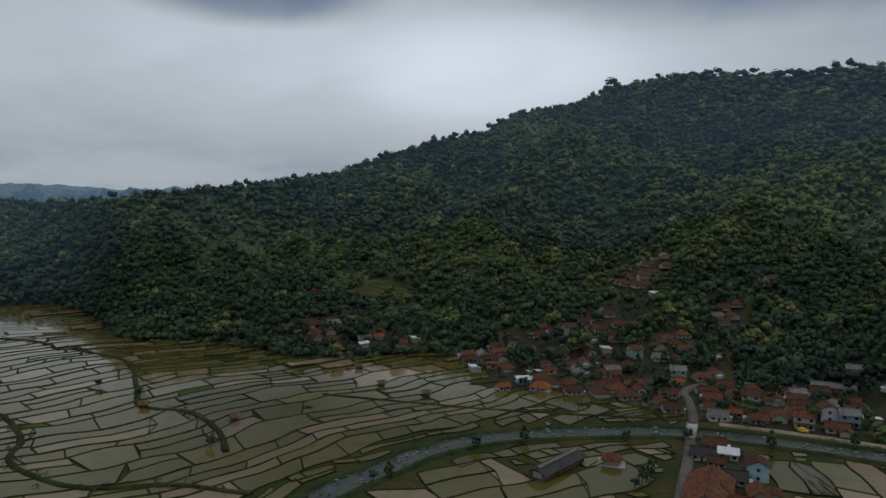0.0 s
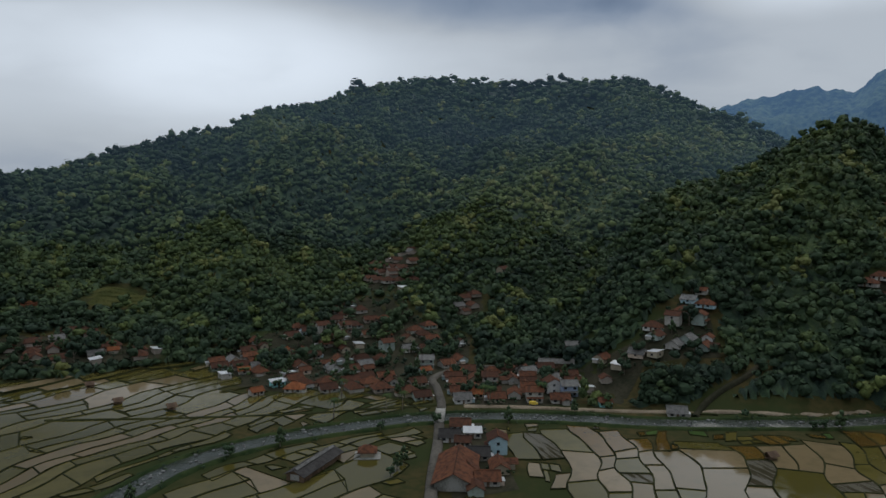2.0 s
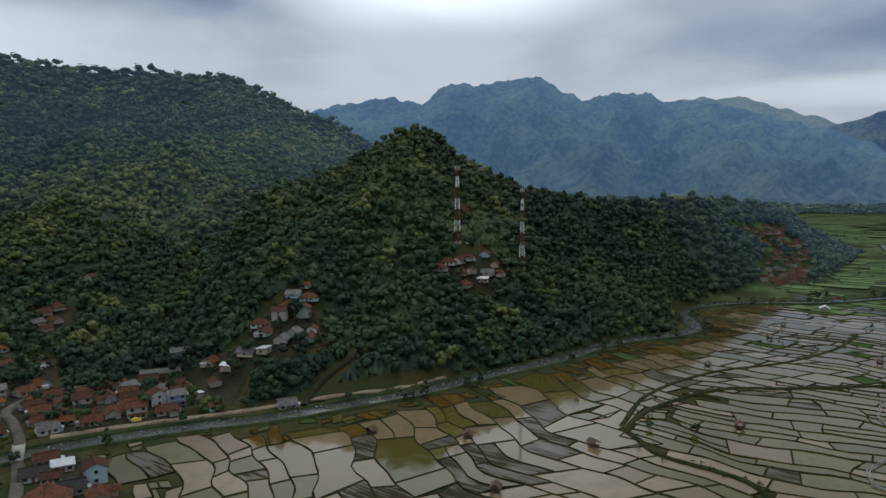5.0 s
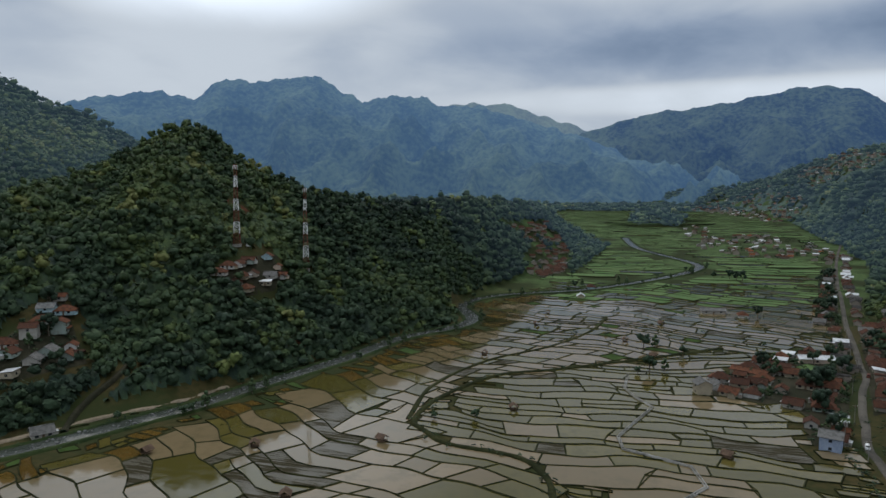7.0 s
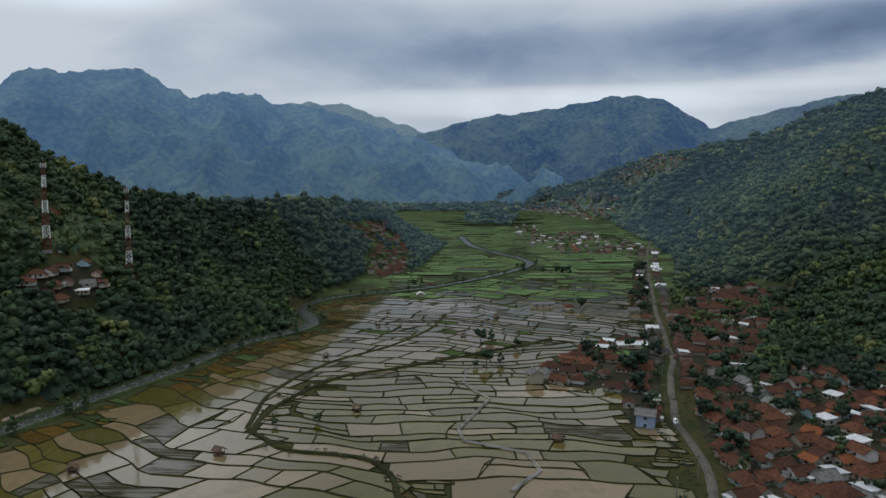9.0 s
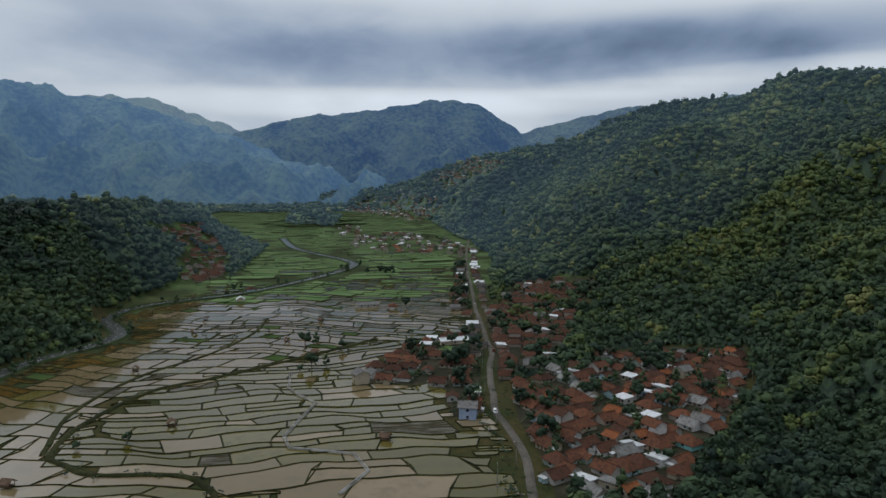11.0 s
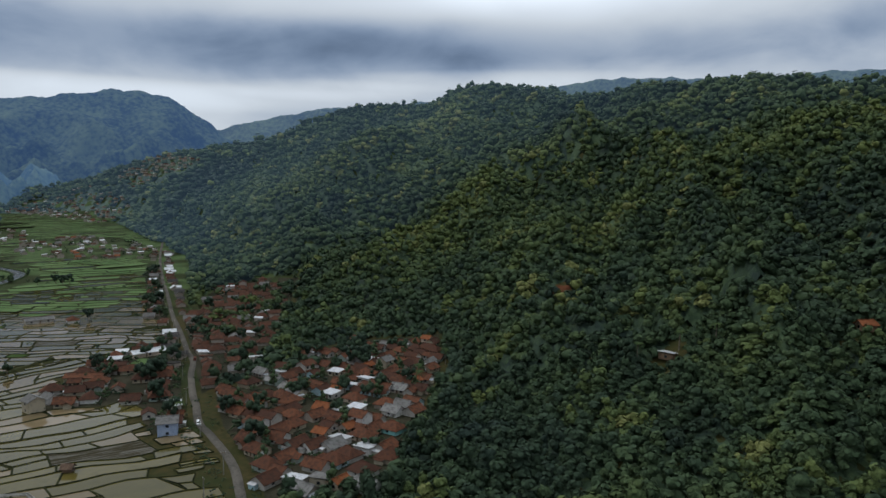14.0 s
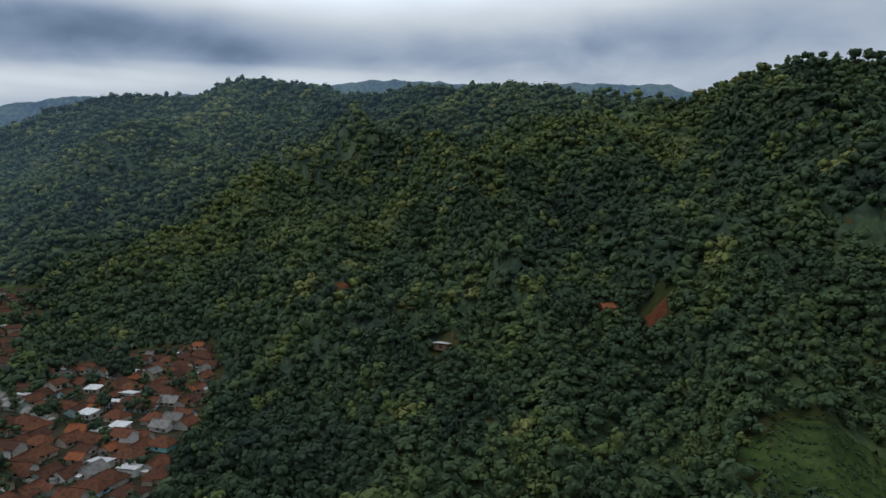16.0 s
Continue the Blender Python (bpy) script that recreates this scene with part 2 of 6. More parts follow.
def haze_glow(n, b, at, near=620.0, far=3300.0, most=0.52, tint=(0.14, 0.245, 0.38, 1), limit=0.115):
    """Haze put into emission: distant backdrop and leaves glow blue, more the farther they stand."""
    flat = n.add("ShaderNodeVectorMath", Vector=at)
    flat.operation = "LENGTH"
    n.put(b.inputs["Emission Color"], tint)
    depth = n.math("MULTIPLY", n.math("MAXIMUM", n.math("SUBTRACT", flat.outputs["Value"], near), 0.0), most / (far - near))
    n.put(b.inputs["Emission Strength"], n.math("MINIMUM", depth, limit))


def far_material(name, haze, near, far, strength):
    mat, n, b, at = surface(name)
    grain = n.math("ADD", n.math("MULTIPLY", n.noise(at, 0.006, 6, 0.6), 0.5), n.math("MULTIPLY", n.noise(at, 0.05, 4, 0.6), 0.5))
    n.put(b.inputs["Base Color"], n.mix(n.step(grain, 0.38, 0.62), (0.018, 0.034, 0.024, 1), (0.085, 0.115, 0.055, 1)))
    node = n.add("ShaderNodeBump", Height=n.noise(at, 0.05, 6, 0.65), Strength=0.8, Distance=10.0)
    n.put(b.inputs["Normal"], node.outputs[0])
    # the haze before each mountain is a glow in its own material
    haze_glow(n, b, at, near, far, strength, haze, 1.0)
    return mat


def relief(x, y, seed):
    """Ridges and gullies of a mountain side, at five scales."""
    z = 0
    for k, size in enumerate((620.0, 340.0, 170.0, 85.0, 40.0)):
        w_ = wave(x / size, y / size, seed + 20 * k)
        z = z + ((0.55 - np.abs(w_)) * size * 0.19 if k < 2 else w_ * size * 0.06)
    return z


for name, rows, base, far, low, haze, haze_from, strength, seed in (
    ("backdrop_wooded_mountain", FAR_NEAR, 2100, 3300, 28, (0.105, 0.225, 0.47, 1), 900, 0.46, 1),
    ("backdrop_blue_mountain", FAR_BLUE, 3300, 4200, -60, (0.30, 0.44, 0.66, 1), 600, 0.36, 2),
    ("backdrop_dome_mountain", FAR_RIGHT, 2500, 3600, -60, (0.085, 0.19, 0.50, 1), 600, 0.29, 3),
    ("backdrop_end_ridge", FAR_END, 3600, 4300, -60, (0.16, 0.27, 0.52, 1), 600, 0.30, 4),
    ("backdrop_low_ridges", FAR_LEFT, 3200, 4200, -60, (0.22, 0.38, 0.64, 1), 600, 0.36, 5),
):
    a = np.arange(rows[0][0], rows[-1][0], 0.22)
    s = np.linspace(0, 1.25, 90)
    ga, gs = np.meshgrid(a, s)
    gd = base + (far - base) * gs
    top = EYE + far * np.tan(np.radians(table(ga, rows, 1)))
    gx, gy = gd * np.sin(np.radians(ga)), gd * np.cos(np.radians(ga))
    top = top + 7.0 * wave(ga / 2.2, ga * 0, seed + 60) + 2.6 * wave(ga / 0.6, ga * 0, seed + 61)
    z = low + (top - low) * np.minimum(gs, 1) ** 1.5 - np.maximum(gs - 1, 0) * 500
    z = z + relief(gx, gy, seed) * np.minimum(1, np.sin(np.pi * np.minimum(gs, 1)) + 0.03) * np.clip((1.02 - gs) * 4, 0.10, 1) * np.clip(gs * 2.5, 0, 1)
    tagged(new(name, mesh_from(name, np.stack([gx, gy, z], -1).reshape(-1, 3), grid_faces(len(s), len(a))[:, ::-1], far_material(name, haze, haze_from, far, strength), True)), "hazy blue wooded mountain far beyond the valley", "mountain", kind="structure")


# ---- materials ----
def two_tone(name, a, b, big, small, rough=0.9, relief=0.0, relief_scale=2.0):
    """A surface that varies at two scales between two colours."""
    mat, n, bsdf, at = surface(name, rough)
    spread = n.math("ADD", n.math("MULTIPLY", n.noise(at, big, 4), 0.6), n.math("MULTIPLY", n.noise(at, small, 4), 0.4))
    n.put(bsdf.inputs["Base Color"], n.mix(n.step(spread, 0.38, 0.62), (*a, 1), (*b, 1)))
    if relief:
        bump_node = n.add("ShaderNodeBump", Height=n.noise(at, relief_scale, 5), Strength=0.6, Distance=relief)
        n.put(bsdf.inputs["Normal"], bump_node.outputs[0])
    return mat


def leafage(name, stops, hazy=False):
    """Leaves: the tree's own tint picks the colour, each spray differs a little."""
    mat, n, bsdf, at = surface(name, 0.7)
    tint = n.add("ShaderNodeAttribute")
    tint.attribute_name = "tint"
    own = n.add("ShaderNodeNewGeometry").outputs["Random Per Island"]
    value = n.math("ADD", tint.outputs["Fac"], n.math("MULTIPLY", n.math("SUBTRACT", own, 0.5), 0.08))
    ramp = n.add("ShaderNodeValToRGB", Fac=value)
    while len(ramp.color_ramp.elements) < len(stops):
        ramp.color_ramp.elements.new(0.5)
    for e, (p, c) in zip(ramp.color_ramp.elements, stops):
        e.position, e.color = p, (*c, 1)
    fleck = n.noise(at, 1.5, 5, 0.75)
    n.put(bsdf.inputs["Base Color"], n.mix(n.step(fleck, 0.36, 0.62), n.mix(0.42, ramp.outputs[0], (0.010, 0.018, 0.010, 1)), ramp.outputs[0]))
    node = n.add("ShaderNodeBump", Height=n.noise(at, 1.1, 4, 0.75), Strength=0.8, Distance=0.6)
    n.put(bsdf.inputs["Normal"], node.outputs[0])
    n.put(bsdf.inputs["Specular IOR Level"], 0.10)
    # far trees: haze added as a blue glow of the leaves
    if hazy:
        haze_glow(n, bsdf, at)
    return mat


LEAF_TONES = [(0.0, (0.022, 0.038, 0.030)), (0.35, (0.052, 0.084, 0.041)), (0.65, (0.098, 0.134, 0.046)), (0.85, (0.138, 0.172, 0.052)), (1.0, (0.195, 0.205, 0.072))]
LEAF = leafage("leaves", LEAF_TONES)
# same leaves again, with the haze painted in as emission
HAZE_LEAF = leafage("distant_leaves", LEAF_TONES, True)
BARK = two_tone("bark", (0.10, 0.08, 0.06), (0.22, 0.19, 0.15), 0.8, 5.0)
BUND = two_tone("bund_grass", (0.016, 0.019, 0.007), (0.038, 0.040, 0.015), 0.05, 0.6, relief=0.1)
BANK = two_tone("bank_grass", (0.014, 0.026, 0.009), (0.034, 0.048, 0.016), 0.04, 0.5, relief=0.15)
ASPHALT = two_tone("worn_asphalt", (0.060, 0.055, 0.047), (0.120, 0.108, 0.090), 0.06, 1.2)
TERRACE_GREEN = two_tone("plantation_grass", (0.022, 0.040, 0.012), (0.046, 0.070, 0.020), 0.08, 0.8, relief=0.2)
TERRACE = two_tone("terrace_crop", (0.035, 0.042, 0.012), (0.075, 0.075, 0.024), 0.08, 0.8, relief=0.2)
DIRT = two_tone("pale_dirt", (0.14, 0.11, 0.075), (0.26, 0.21, 0.15), 0.1, 1.0)
CONCRETE = two_tone("weathered_concrete", (0.15, 0.145, 0.125), (0.32, 0.31, 0.28), 0.2, 2.0)
RED_SOIL = two_tone("red_soil", (0.06, 0.022, 0.011), (0.105, 0.040, 0.019), 0.15, 1.2, relief=0.2)
STONE = two_tone("river_stone", (0.07, 0.07, 0.067), (0.20, 0.20, 0.195), 0.4, 2.5)
SAND = two_tone("village_earth", (0.022, 0.023, 0.013), (0.046, 0.041, 0.026), 0.05, 0.7)


def water(name, a, b, rough, ripple=0.0, scale=1.0, gloss=0.5):
    mat, n, bsdf, at = surface(name, rough)
    own = n.add("ShaderNodeObjectInfo").outputs["Random"]
    isle = n.add("ShaderNodeNewGeometry").outputs["Random Per Island"]
    pick = n.math("FRACT", n.math("ADD", n.math("MULTIPLY", own, 7.31), isle))
    base = n.mix(pick, (*a, 1), (*b, 1))
    base = n.mix(n.step(n.noise(at, 0.12, 4, 0.6), 0.42, 0.68, 0.0, 0.6), base, (b[0] * 0.6, b[1] * 0.65, b[2] * 0.6, 1))
    n.put(bsdf.inputs["Base Color"], base)
    n.put(bsdf.inputs["IOR"], 1.33)
    n.put(bsdf.inputs["Specular IOR Level"], gloss)
    n.put(bsdf.inputs["Roughness"], n.step(n.noise(at, 0.25, 3), 0.35, 0.65, rough * 0.5, rough * 1.6))
    if ripple:
        node = n.add("ShaderNodeBump", Height=n.noise(at, scale, 4), Strength=0.5, Distance=ripple)
        n.put(bsdf.inputs["Normal"], node.outputs[0])
    return mat


PADDY = {
    "flooded": water("flooded_paddy", (0.116, 0.086, 0.041), (0.190, 0.141, 0.079), 0.05, gloss=0.36),
    "silty": water("silty_paddy", (0.062, 0.053, 0.012), (0.105, 0.086, 0.024), 0.07, gloss=0.36),
    "amber": water("amber_paddy", (0.064, 0.038, 0.010), (0.115, 0.068, 0.016), 0.05, gloss=0.5),
}
PADDY["seedlings"] = two_tone("rice_seedlings", (0.026, 0.050, 0.010), (0.046, 0.078, 0.017), 0.08, 2.5, 0.8, 0.2, 3.0)
PADDY["rice"] = two_tone("young_rice", (0.066, 0.122, 0.040), (0.115, 0.172, 0.064), 0.03, 1.5, 0.8, 0.2, 2.0)


def stubble():
    mat, n, bsdf, at = surface("wet_stubble", 0.6)
    rows = n.noise(n.mapped(at, (0.9, 0.06, 1.0), 0.62), 1.0, 5, 0.65)
    wet = n.step(n.math("ADD", n.math("MULTIPLY", rows, 0.7), n.math("MULTIPLY", n.noise(at, 0.05, 2), 0.3)), 0.46, 0.56)
    n.put(bsdf.inputs["Base Color"], n.mix(wet, (0.032, 0.027, 0.013, 1), (0.10, 0.09, 0.066, 1)))
    n.put(bsdf.inputs["Roughness"], n.step(wet, 0.0, 1.0, 0.85, 0.12))
    return mat


PADDY["stubble"] = stubble()
RIVER = water("river_water", (0.030, 0.038, 0.034), (0.048, 0.054, 0.046), 0.16, 0.5, 0.9, 0.3)


def roof_tiles(name, a, b, old, wave_scale=22.0, rough=0.85, metal=0.0):
    """Courses of tiles or corrugation along the slope, each roof its own shade, with moss and stains."""
    mat, n, bsdf, at = surface(name, rough)
    own = n.add("ShaderNodeObjectInfo").outputs["Random"]
    isle = n.add("ShaderNodeNewGeometry").outputs["Random Per Island"]
    own = n.math("FRACT", n.math("ADD", own, n.math("MULTIPLY", isle, 0.35)))
    base = n.mix(own, (*a, 1), (*b, 1))
    stain = n.step(n.noise(n.mapped(at, (1, 1, 1), 0, (0, 0, 0)), 0.55, 5, 0.65), 0.42, 0.66)
    base = n.mix(n.math("MULTIPLY", stain, 0.75), base, (*old, 1))
    course = n.add("ShaderNodeTexWave", Vector=at, Scale=wave_scale / 10.0, Distortion=0.3)
    base = n.mix(n.math("MULTIPLY", course.outputs["Fac"], 0.25), base, (old[0] * 0.7, old[1] * 0.7, old[2] * 0.7, 1))
    n.put(bsdf.inputs["Base Color"], base)
    n.put(bsdf.inputs["Metallic"], metal)
    node = n.add("ShaderNodeBump", Height=course.outputs["Fac"], Strength=0.6, Distance=0.06)
    n.put(bsdf.inputs["Normal"], node.outputs[0])
    return mat


TILE = roof_tiles("terracotta_tiles", (0.075, 0.036, 0.025), (0.175, 0.070, 0.038), (0.040, 0.027, 0.021))
NEW_TILE = roof_tiles("fresh_terracotta_tiles", (0.21, 0.076, 0.034), (0.28, 0.10, 0.042), (0.13, 0.048, 0.025))
TIN = roof_tiles("pale_sheet_metal", (0.55, 0.56, 0.57), (0.72, 0.73, 0.74), (0.40, 0.40, 0.40), 30, 0.45, 0.2)
ASBESTOS = roof_tiles("grey_corrugated_sheet", (0.15, 0.145, 0.135), (0.27, 0.265, 0.25), (0.085, 0.08, 0.075), 30)
DARK_SHEET = roof_tiles("dark_weathered_sheet", (0.05, 0.047, 0.045), (0.075, 0.07, 0.066), (0.035, 0.032, 0.03), 30)


def plaster():
    mat, n, bsdf, at = surface("painted_plaster", 0.85)
    own = n.add("ShaderNodeObjectInfo").outputs["Random"]
    ramp = n.add("ShaderNodeValToRGB", Fac=own)
    ramp.color_ramp.interpolation = "CONSTANT"
    tones = [(0.0, (0.40, 0.38, 0.34)), (0.3, (0.60, 0.59, 0.56)), (0.45, (0.38, 0.33, 0.24)), (0.68, (0.30, 0.36, 0.32)), (0.78, (0.36, 0.50, 0.54)), (0.86, (0.35, 0.30, 0.25)), (0.94, (0.58, 0.46, 0.36))]
    while len(ramp.color_ramp.elements) < len(tones):
        ramp.color_ramp.elements.new(0.5)
    for e, (p, c) in zip(ramp.color_ramp.elements, tones):
        e.position, e.color = p, (*c, 1)
    n.put(bsdf.inputs["Base Color"], n.mix(n.step(n.noise(at, 0.7, 5, 0.6), 0.45, 0.75, 0.0, 0.7), ramp.outputs[0], (0.22, 0.20, 0.17, 1)))
    return mat


PLASTER = plaster()
TEAL_WALL = two_tone("teal_plaster", (0.22, 0.52, 0.52), (0.30, 0.60, 0.58), 0.3, 2.0)
BLUE_WALL = two_tone("blue_grey_plaster", (0.24, 0.30, 0.42), (0.33, 0.39, 0.50), 0.3, 2.0)
WOOD = two_tone("weathered_wood", (0.09, 0.06, 0.04), (0.19, 0.13, 0.085), 0.5, 4.0)
THATCH = two_tone("old_thatch", (0.075, 0.05, 0.035), (0.15, 0.10, 0.07), 0.4, 3.0, relief=0.05, relief_scale=6)
PANE, n, b, at = surface("window_glass", 0.08)
n.put(b.inputs["Base Color"], (0.02, 0.025, 0.03, 1))
RED_PAINT = two_tone("red_mast_paint", (0.13, 0.045, 0.032), (0.19, 0.065, 0.042), 0.2, 2.0, 0.6)
WHITE_PAINT = two_tone("white_mast_paint", (0.66, 0.66, 0.66), (0.80, 0.80, 0.79), 0.2, 2.0, 0.6)
YELLOW_PAINT = two_tone("yellow_paint", (0.6, 0.42, 0.06), (0.66, 0.48, 0.09), 0.3, 2.0, 0.5)
STEEL = two_tone("galvanised_steel", (0.30, 0.31, 0.32), (0.44, 0.45, 0.46), 0.3, 3.0, 0.5)


# ---- helpers for plan shapes ----
def inside(x, y, polygon):
    """Which of the points lie inside a polygon of the plan."""
    x, y = np.asarray(x, float), np.asarray(y, float)
    hit = np.zeros(x.shape, bool)
    for (ax, ay), (bx, by) in zip(polygon, polygon[1:] + polygon[:1]):
        if ay != by:
            hit ^= ((ay > y) != (by > y)) & (x < (bx - ax) * (y - ay) / (by - ay) + ax)
    return hit


def smooth_line(points, step=4.0):
    """A curve through the points, sampled about every step metres."""
    p = np.asarray(points, float)
    p = np.vstack([2 * p[0] - p[1], p, 2 * p[-1] - p[-2]])
    out = []
    for a, b, c, d in zip(p[:-3], p[1:-2], p[2:-1], p[3:]):
        n = max(2, int(np.linalg.norm(c - b) / step))
        t = np.arange(n)[:, None] / n
        out.append(0.5 * (2 * b + (c - a) * t + (2 * a - 5 * b + 4 * c - d) * t ** 2 + (3 * b - a - 3 * c + d) * t ** 3))
    return np.vstack([*out, p[-2:-1]])


def distance(x, y, line):
    """How far points of the plan lie from a line."""
    x, y = np.asarray(x, float), np.asarray(y, float)
    best = np.full(x.shape, 1e9)
    for (ax, ay), (bx, by) in zip(line[:-1], line[1:]):
        dx, dy = bx - ax, by - ay
        s = np.clip(((x - ax) * dx + (y - ay) * dy) / (dx * dx + dy * dy + 1e-9), 0, 1)
        best = np.minimum(best, np.hypot(x - ax - s * dx, y - ay - s * dy))
    return best


def sweep(name, line, profile, material, wobble=0.0, seed=0):
    """A strip laid along a line on the ground: profile is (offset to the right, height)."""
    r = np.random.RandomState(seed)
    line = np.asarray(line, float)
    ahead = np.gradient(line, axis=0)
    ahead /= np.linalg.norm(ahead, axis=1)[:, None] + 1e-9
    right = np.stack([ahead[:, 1], -ahead[:, 0]], 1)
    rows = []
    for off, h in profile:
        o = off * (1 + wobble * r.uniform(-1, 1, len(line)))
        q = line + right * o[:, None]
        rows.append(np.column_stack([q, ground_z(line[:, 0], line[:, 1]) + h * (1 + wobble * r.uniform(-0.4, 0.4, len(line)))]))
    v = np.stack(rows, 1).reshape(-1, 3)
    return mesh_from(name, v, grid_faces(len(line), len(profile)), material, True)


# ---- lines of the plan ----
RIVER_LINE = smooth_line([(-62, 170), (-42, 219), (-20, 247), (-5, 264), (15, 276), (41, 283), (75, 286), (99, 285), (128, 277), (160, 262), (193, 243), (237, 226), (265, 216), (303, 209), (362, 195), (431, 186), (480, 163), (512, 160), (540, 172), (575, 190), (612, 186), (640, 168), (660, 143), (688, 104), (732, 68), (768, 44), (812, 18), (861, -4), (900, -10), (945, 4), (1010, 40), (1100, 80), (1250, 110)])
ROAD_LINE = smooth_line([(150, -40), (190, -54), (229, -63), (254, -67), (286, -67.5), (304, -67), (332, -72), (347, -74), (388, -82), (419, -90), (448, -93), (484, -98), (555, -107), (574, -109), (700, -128), (794, -141), (981, -172), (1200, -215)])
BRIDGE_ROAD = smooth_line([(66, 185), (76, 215), (93, 255), (104, 283), (112, 302), (119, 327), (124, 347), (146, 360), (170, 352)])
CANAL = smooth_line([(196, 34), (217, 40), (234, 46), (248, 59), (253, 89), (264, 103), (276, 113), (312, 113), (359, 98), (381, 71), (417, 32), (440, 8), (470, -20)])
UPPER_BUND = smooth_line([(276, 116), (330, 124), (390, 112), (440, 84), (500, 66), (560, 62)])
CHANNEL = [(225, 3), (243, -7), (260, -2), (270, 23), (283, 26), (300, 22), (328, 15), (342, 24), (356, 30), (385, 31)]
CHANNEL = np.vstack([np.linspace(a, b, 5)[:-1] for a, b in zip(CHANNEL[:-1], CHANNEL[1:])] + [CHANNEL[-1:]])
RIVERSIDE = smooth_line([(121, 296), (150, 283), (190, 262), (225, 248), (262, 230), (290, 222)])
LEFT_DITCH = smooth_line([(-305, 471), (-271, 460), (-223, 431), (-186, 404), (-159, 353), (-141, 319), (-116, 311), (-95, 286), (-84, 262)])
LEFT_DITCH_LOW = smooth_line([(-230, 330), (-192, 299), (-171, 274), (-162, 252), (-138, 234), (-118, 228), (-93, 231), (-64, 224)])
MID_BUND = smooth_line([(-60, 340), (0, 322), (40, 312), (80, 306), (118, 300)])
SLOPE_PATH = smooth_line([(212, 245), (222, 252), (236, 256), (252, 258), (268, 262)])

VILLAGES = {
    "main": [(28, 363), (55, 344), (80, 338), (100, 317), (143, 349), (172, 414), (151, 452), (151, 491), (121, 511), (94, 485), (55, 465), (21, 461), (10, 400)],
    "upper": [(146, 596), (193, 592), (165, 510), (134, 520)],
    "spur": [(192, 490), (212, 484), (200, 450), (183, 460)],
    "riverside": [(121, 330), (126, 293), (170, 281), (190, 300), (194, 331), (170, 356), (136, 357)],
    "riverside_east": [(203, 321), (220, 292), (192, 273), (184, 298)],
    "bridgehead": [(80, 205), (104, 205), (118, 262), (120, 276), (106, 276), (97, 252)],
    "hamlet_west": [(-118, 473), (-108, 498), (-84, 500), (-57, 514), (-48, 475), (-14, 460), (-18, 440), (-59, 436), (-98, 446)],
    "slope": [(202, 328), (208, 293), (237, 284), (254, 277), (264, 291), (286, 328), (256, 322), (231, 311), (215, 316)],
    "mast": [(360, 284), (423, 278), (408, 262), (388, 258), (363, 264)],
    "island": [(844, 226), (1060, 205), (983, 166), (846, 143), (743, 142), (767, 173), (826, 183), (898, 191)],
    "road_west": [(412, -26), (471, -60), (485, -94), (357, -70), (303, -60), (300, -46), (345, -48), (353, -34), (360, -3)],
    "road_east": [(352, -80), (552, -114), (692, -170), (729, -223), (634, -235), (525, -178), (400, -124)],
    "road_far": [(573, -88), (574, -104), (896, -156), (869, -136)],
    "right": [(213, -68), (237, -73), (295, -76), (340, -84), (364, -111), (402, -149), (418, -200), (374, -232), (320, -199), (248, -138), (203, -102)],
    "distant": [(2092, 10), (2400, -10), (2450, -80), (2135, -195), (1917, -225), (1660, -245), (1640, -159), (1839, -109)],
    "hillside": [(1934, -242), (2070, -265), (1886, -315), (1599, -360), (1520, -355), (1613, -300)],
    "distant_edge": [(1063, -7), (1266, -18), (1344, -111), (1166, -196), (978, -168), (1003, -98)],
    "valley_lane": [(1295, 22), (1526, 14), (1470, -32), (1267, -28)],
}


def built_up(x, y):
    hit = np.zeros(np.shape(x), bool)
    for polygon in VILLAGES.values():
        hit |= inside(x, y, polygon)
    return hit


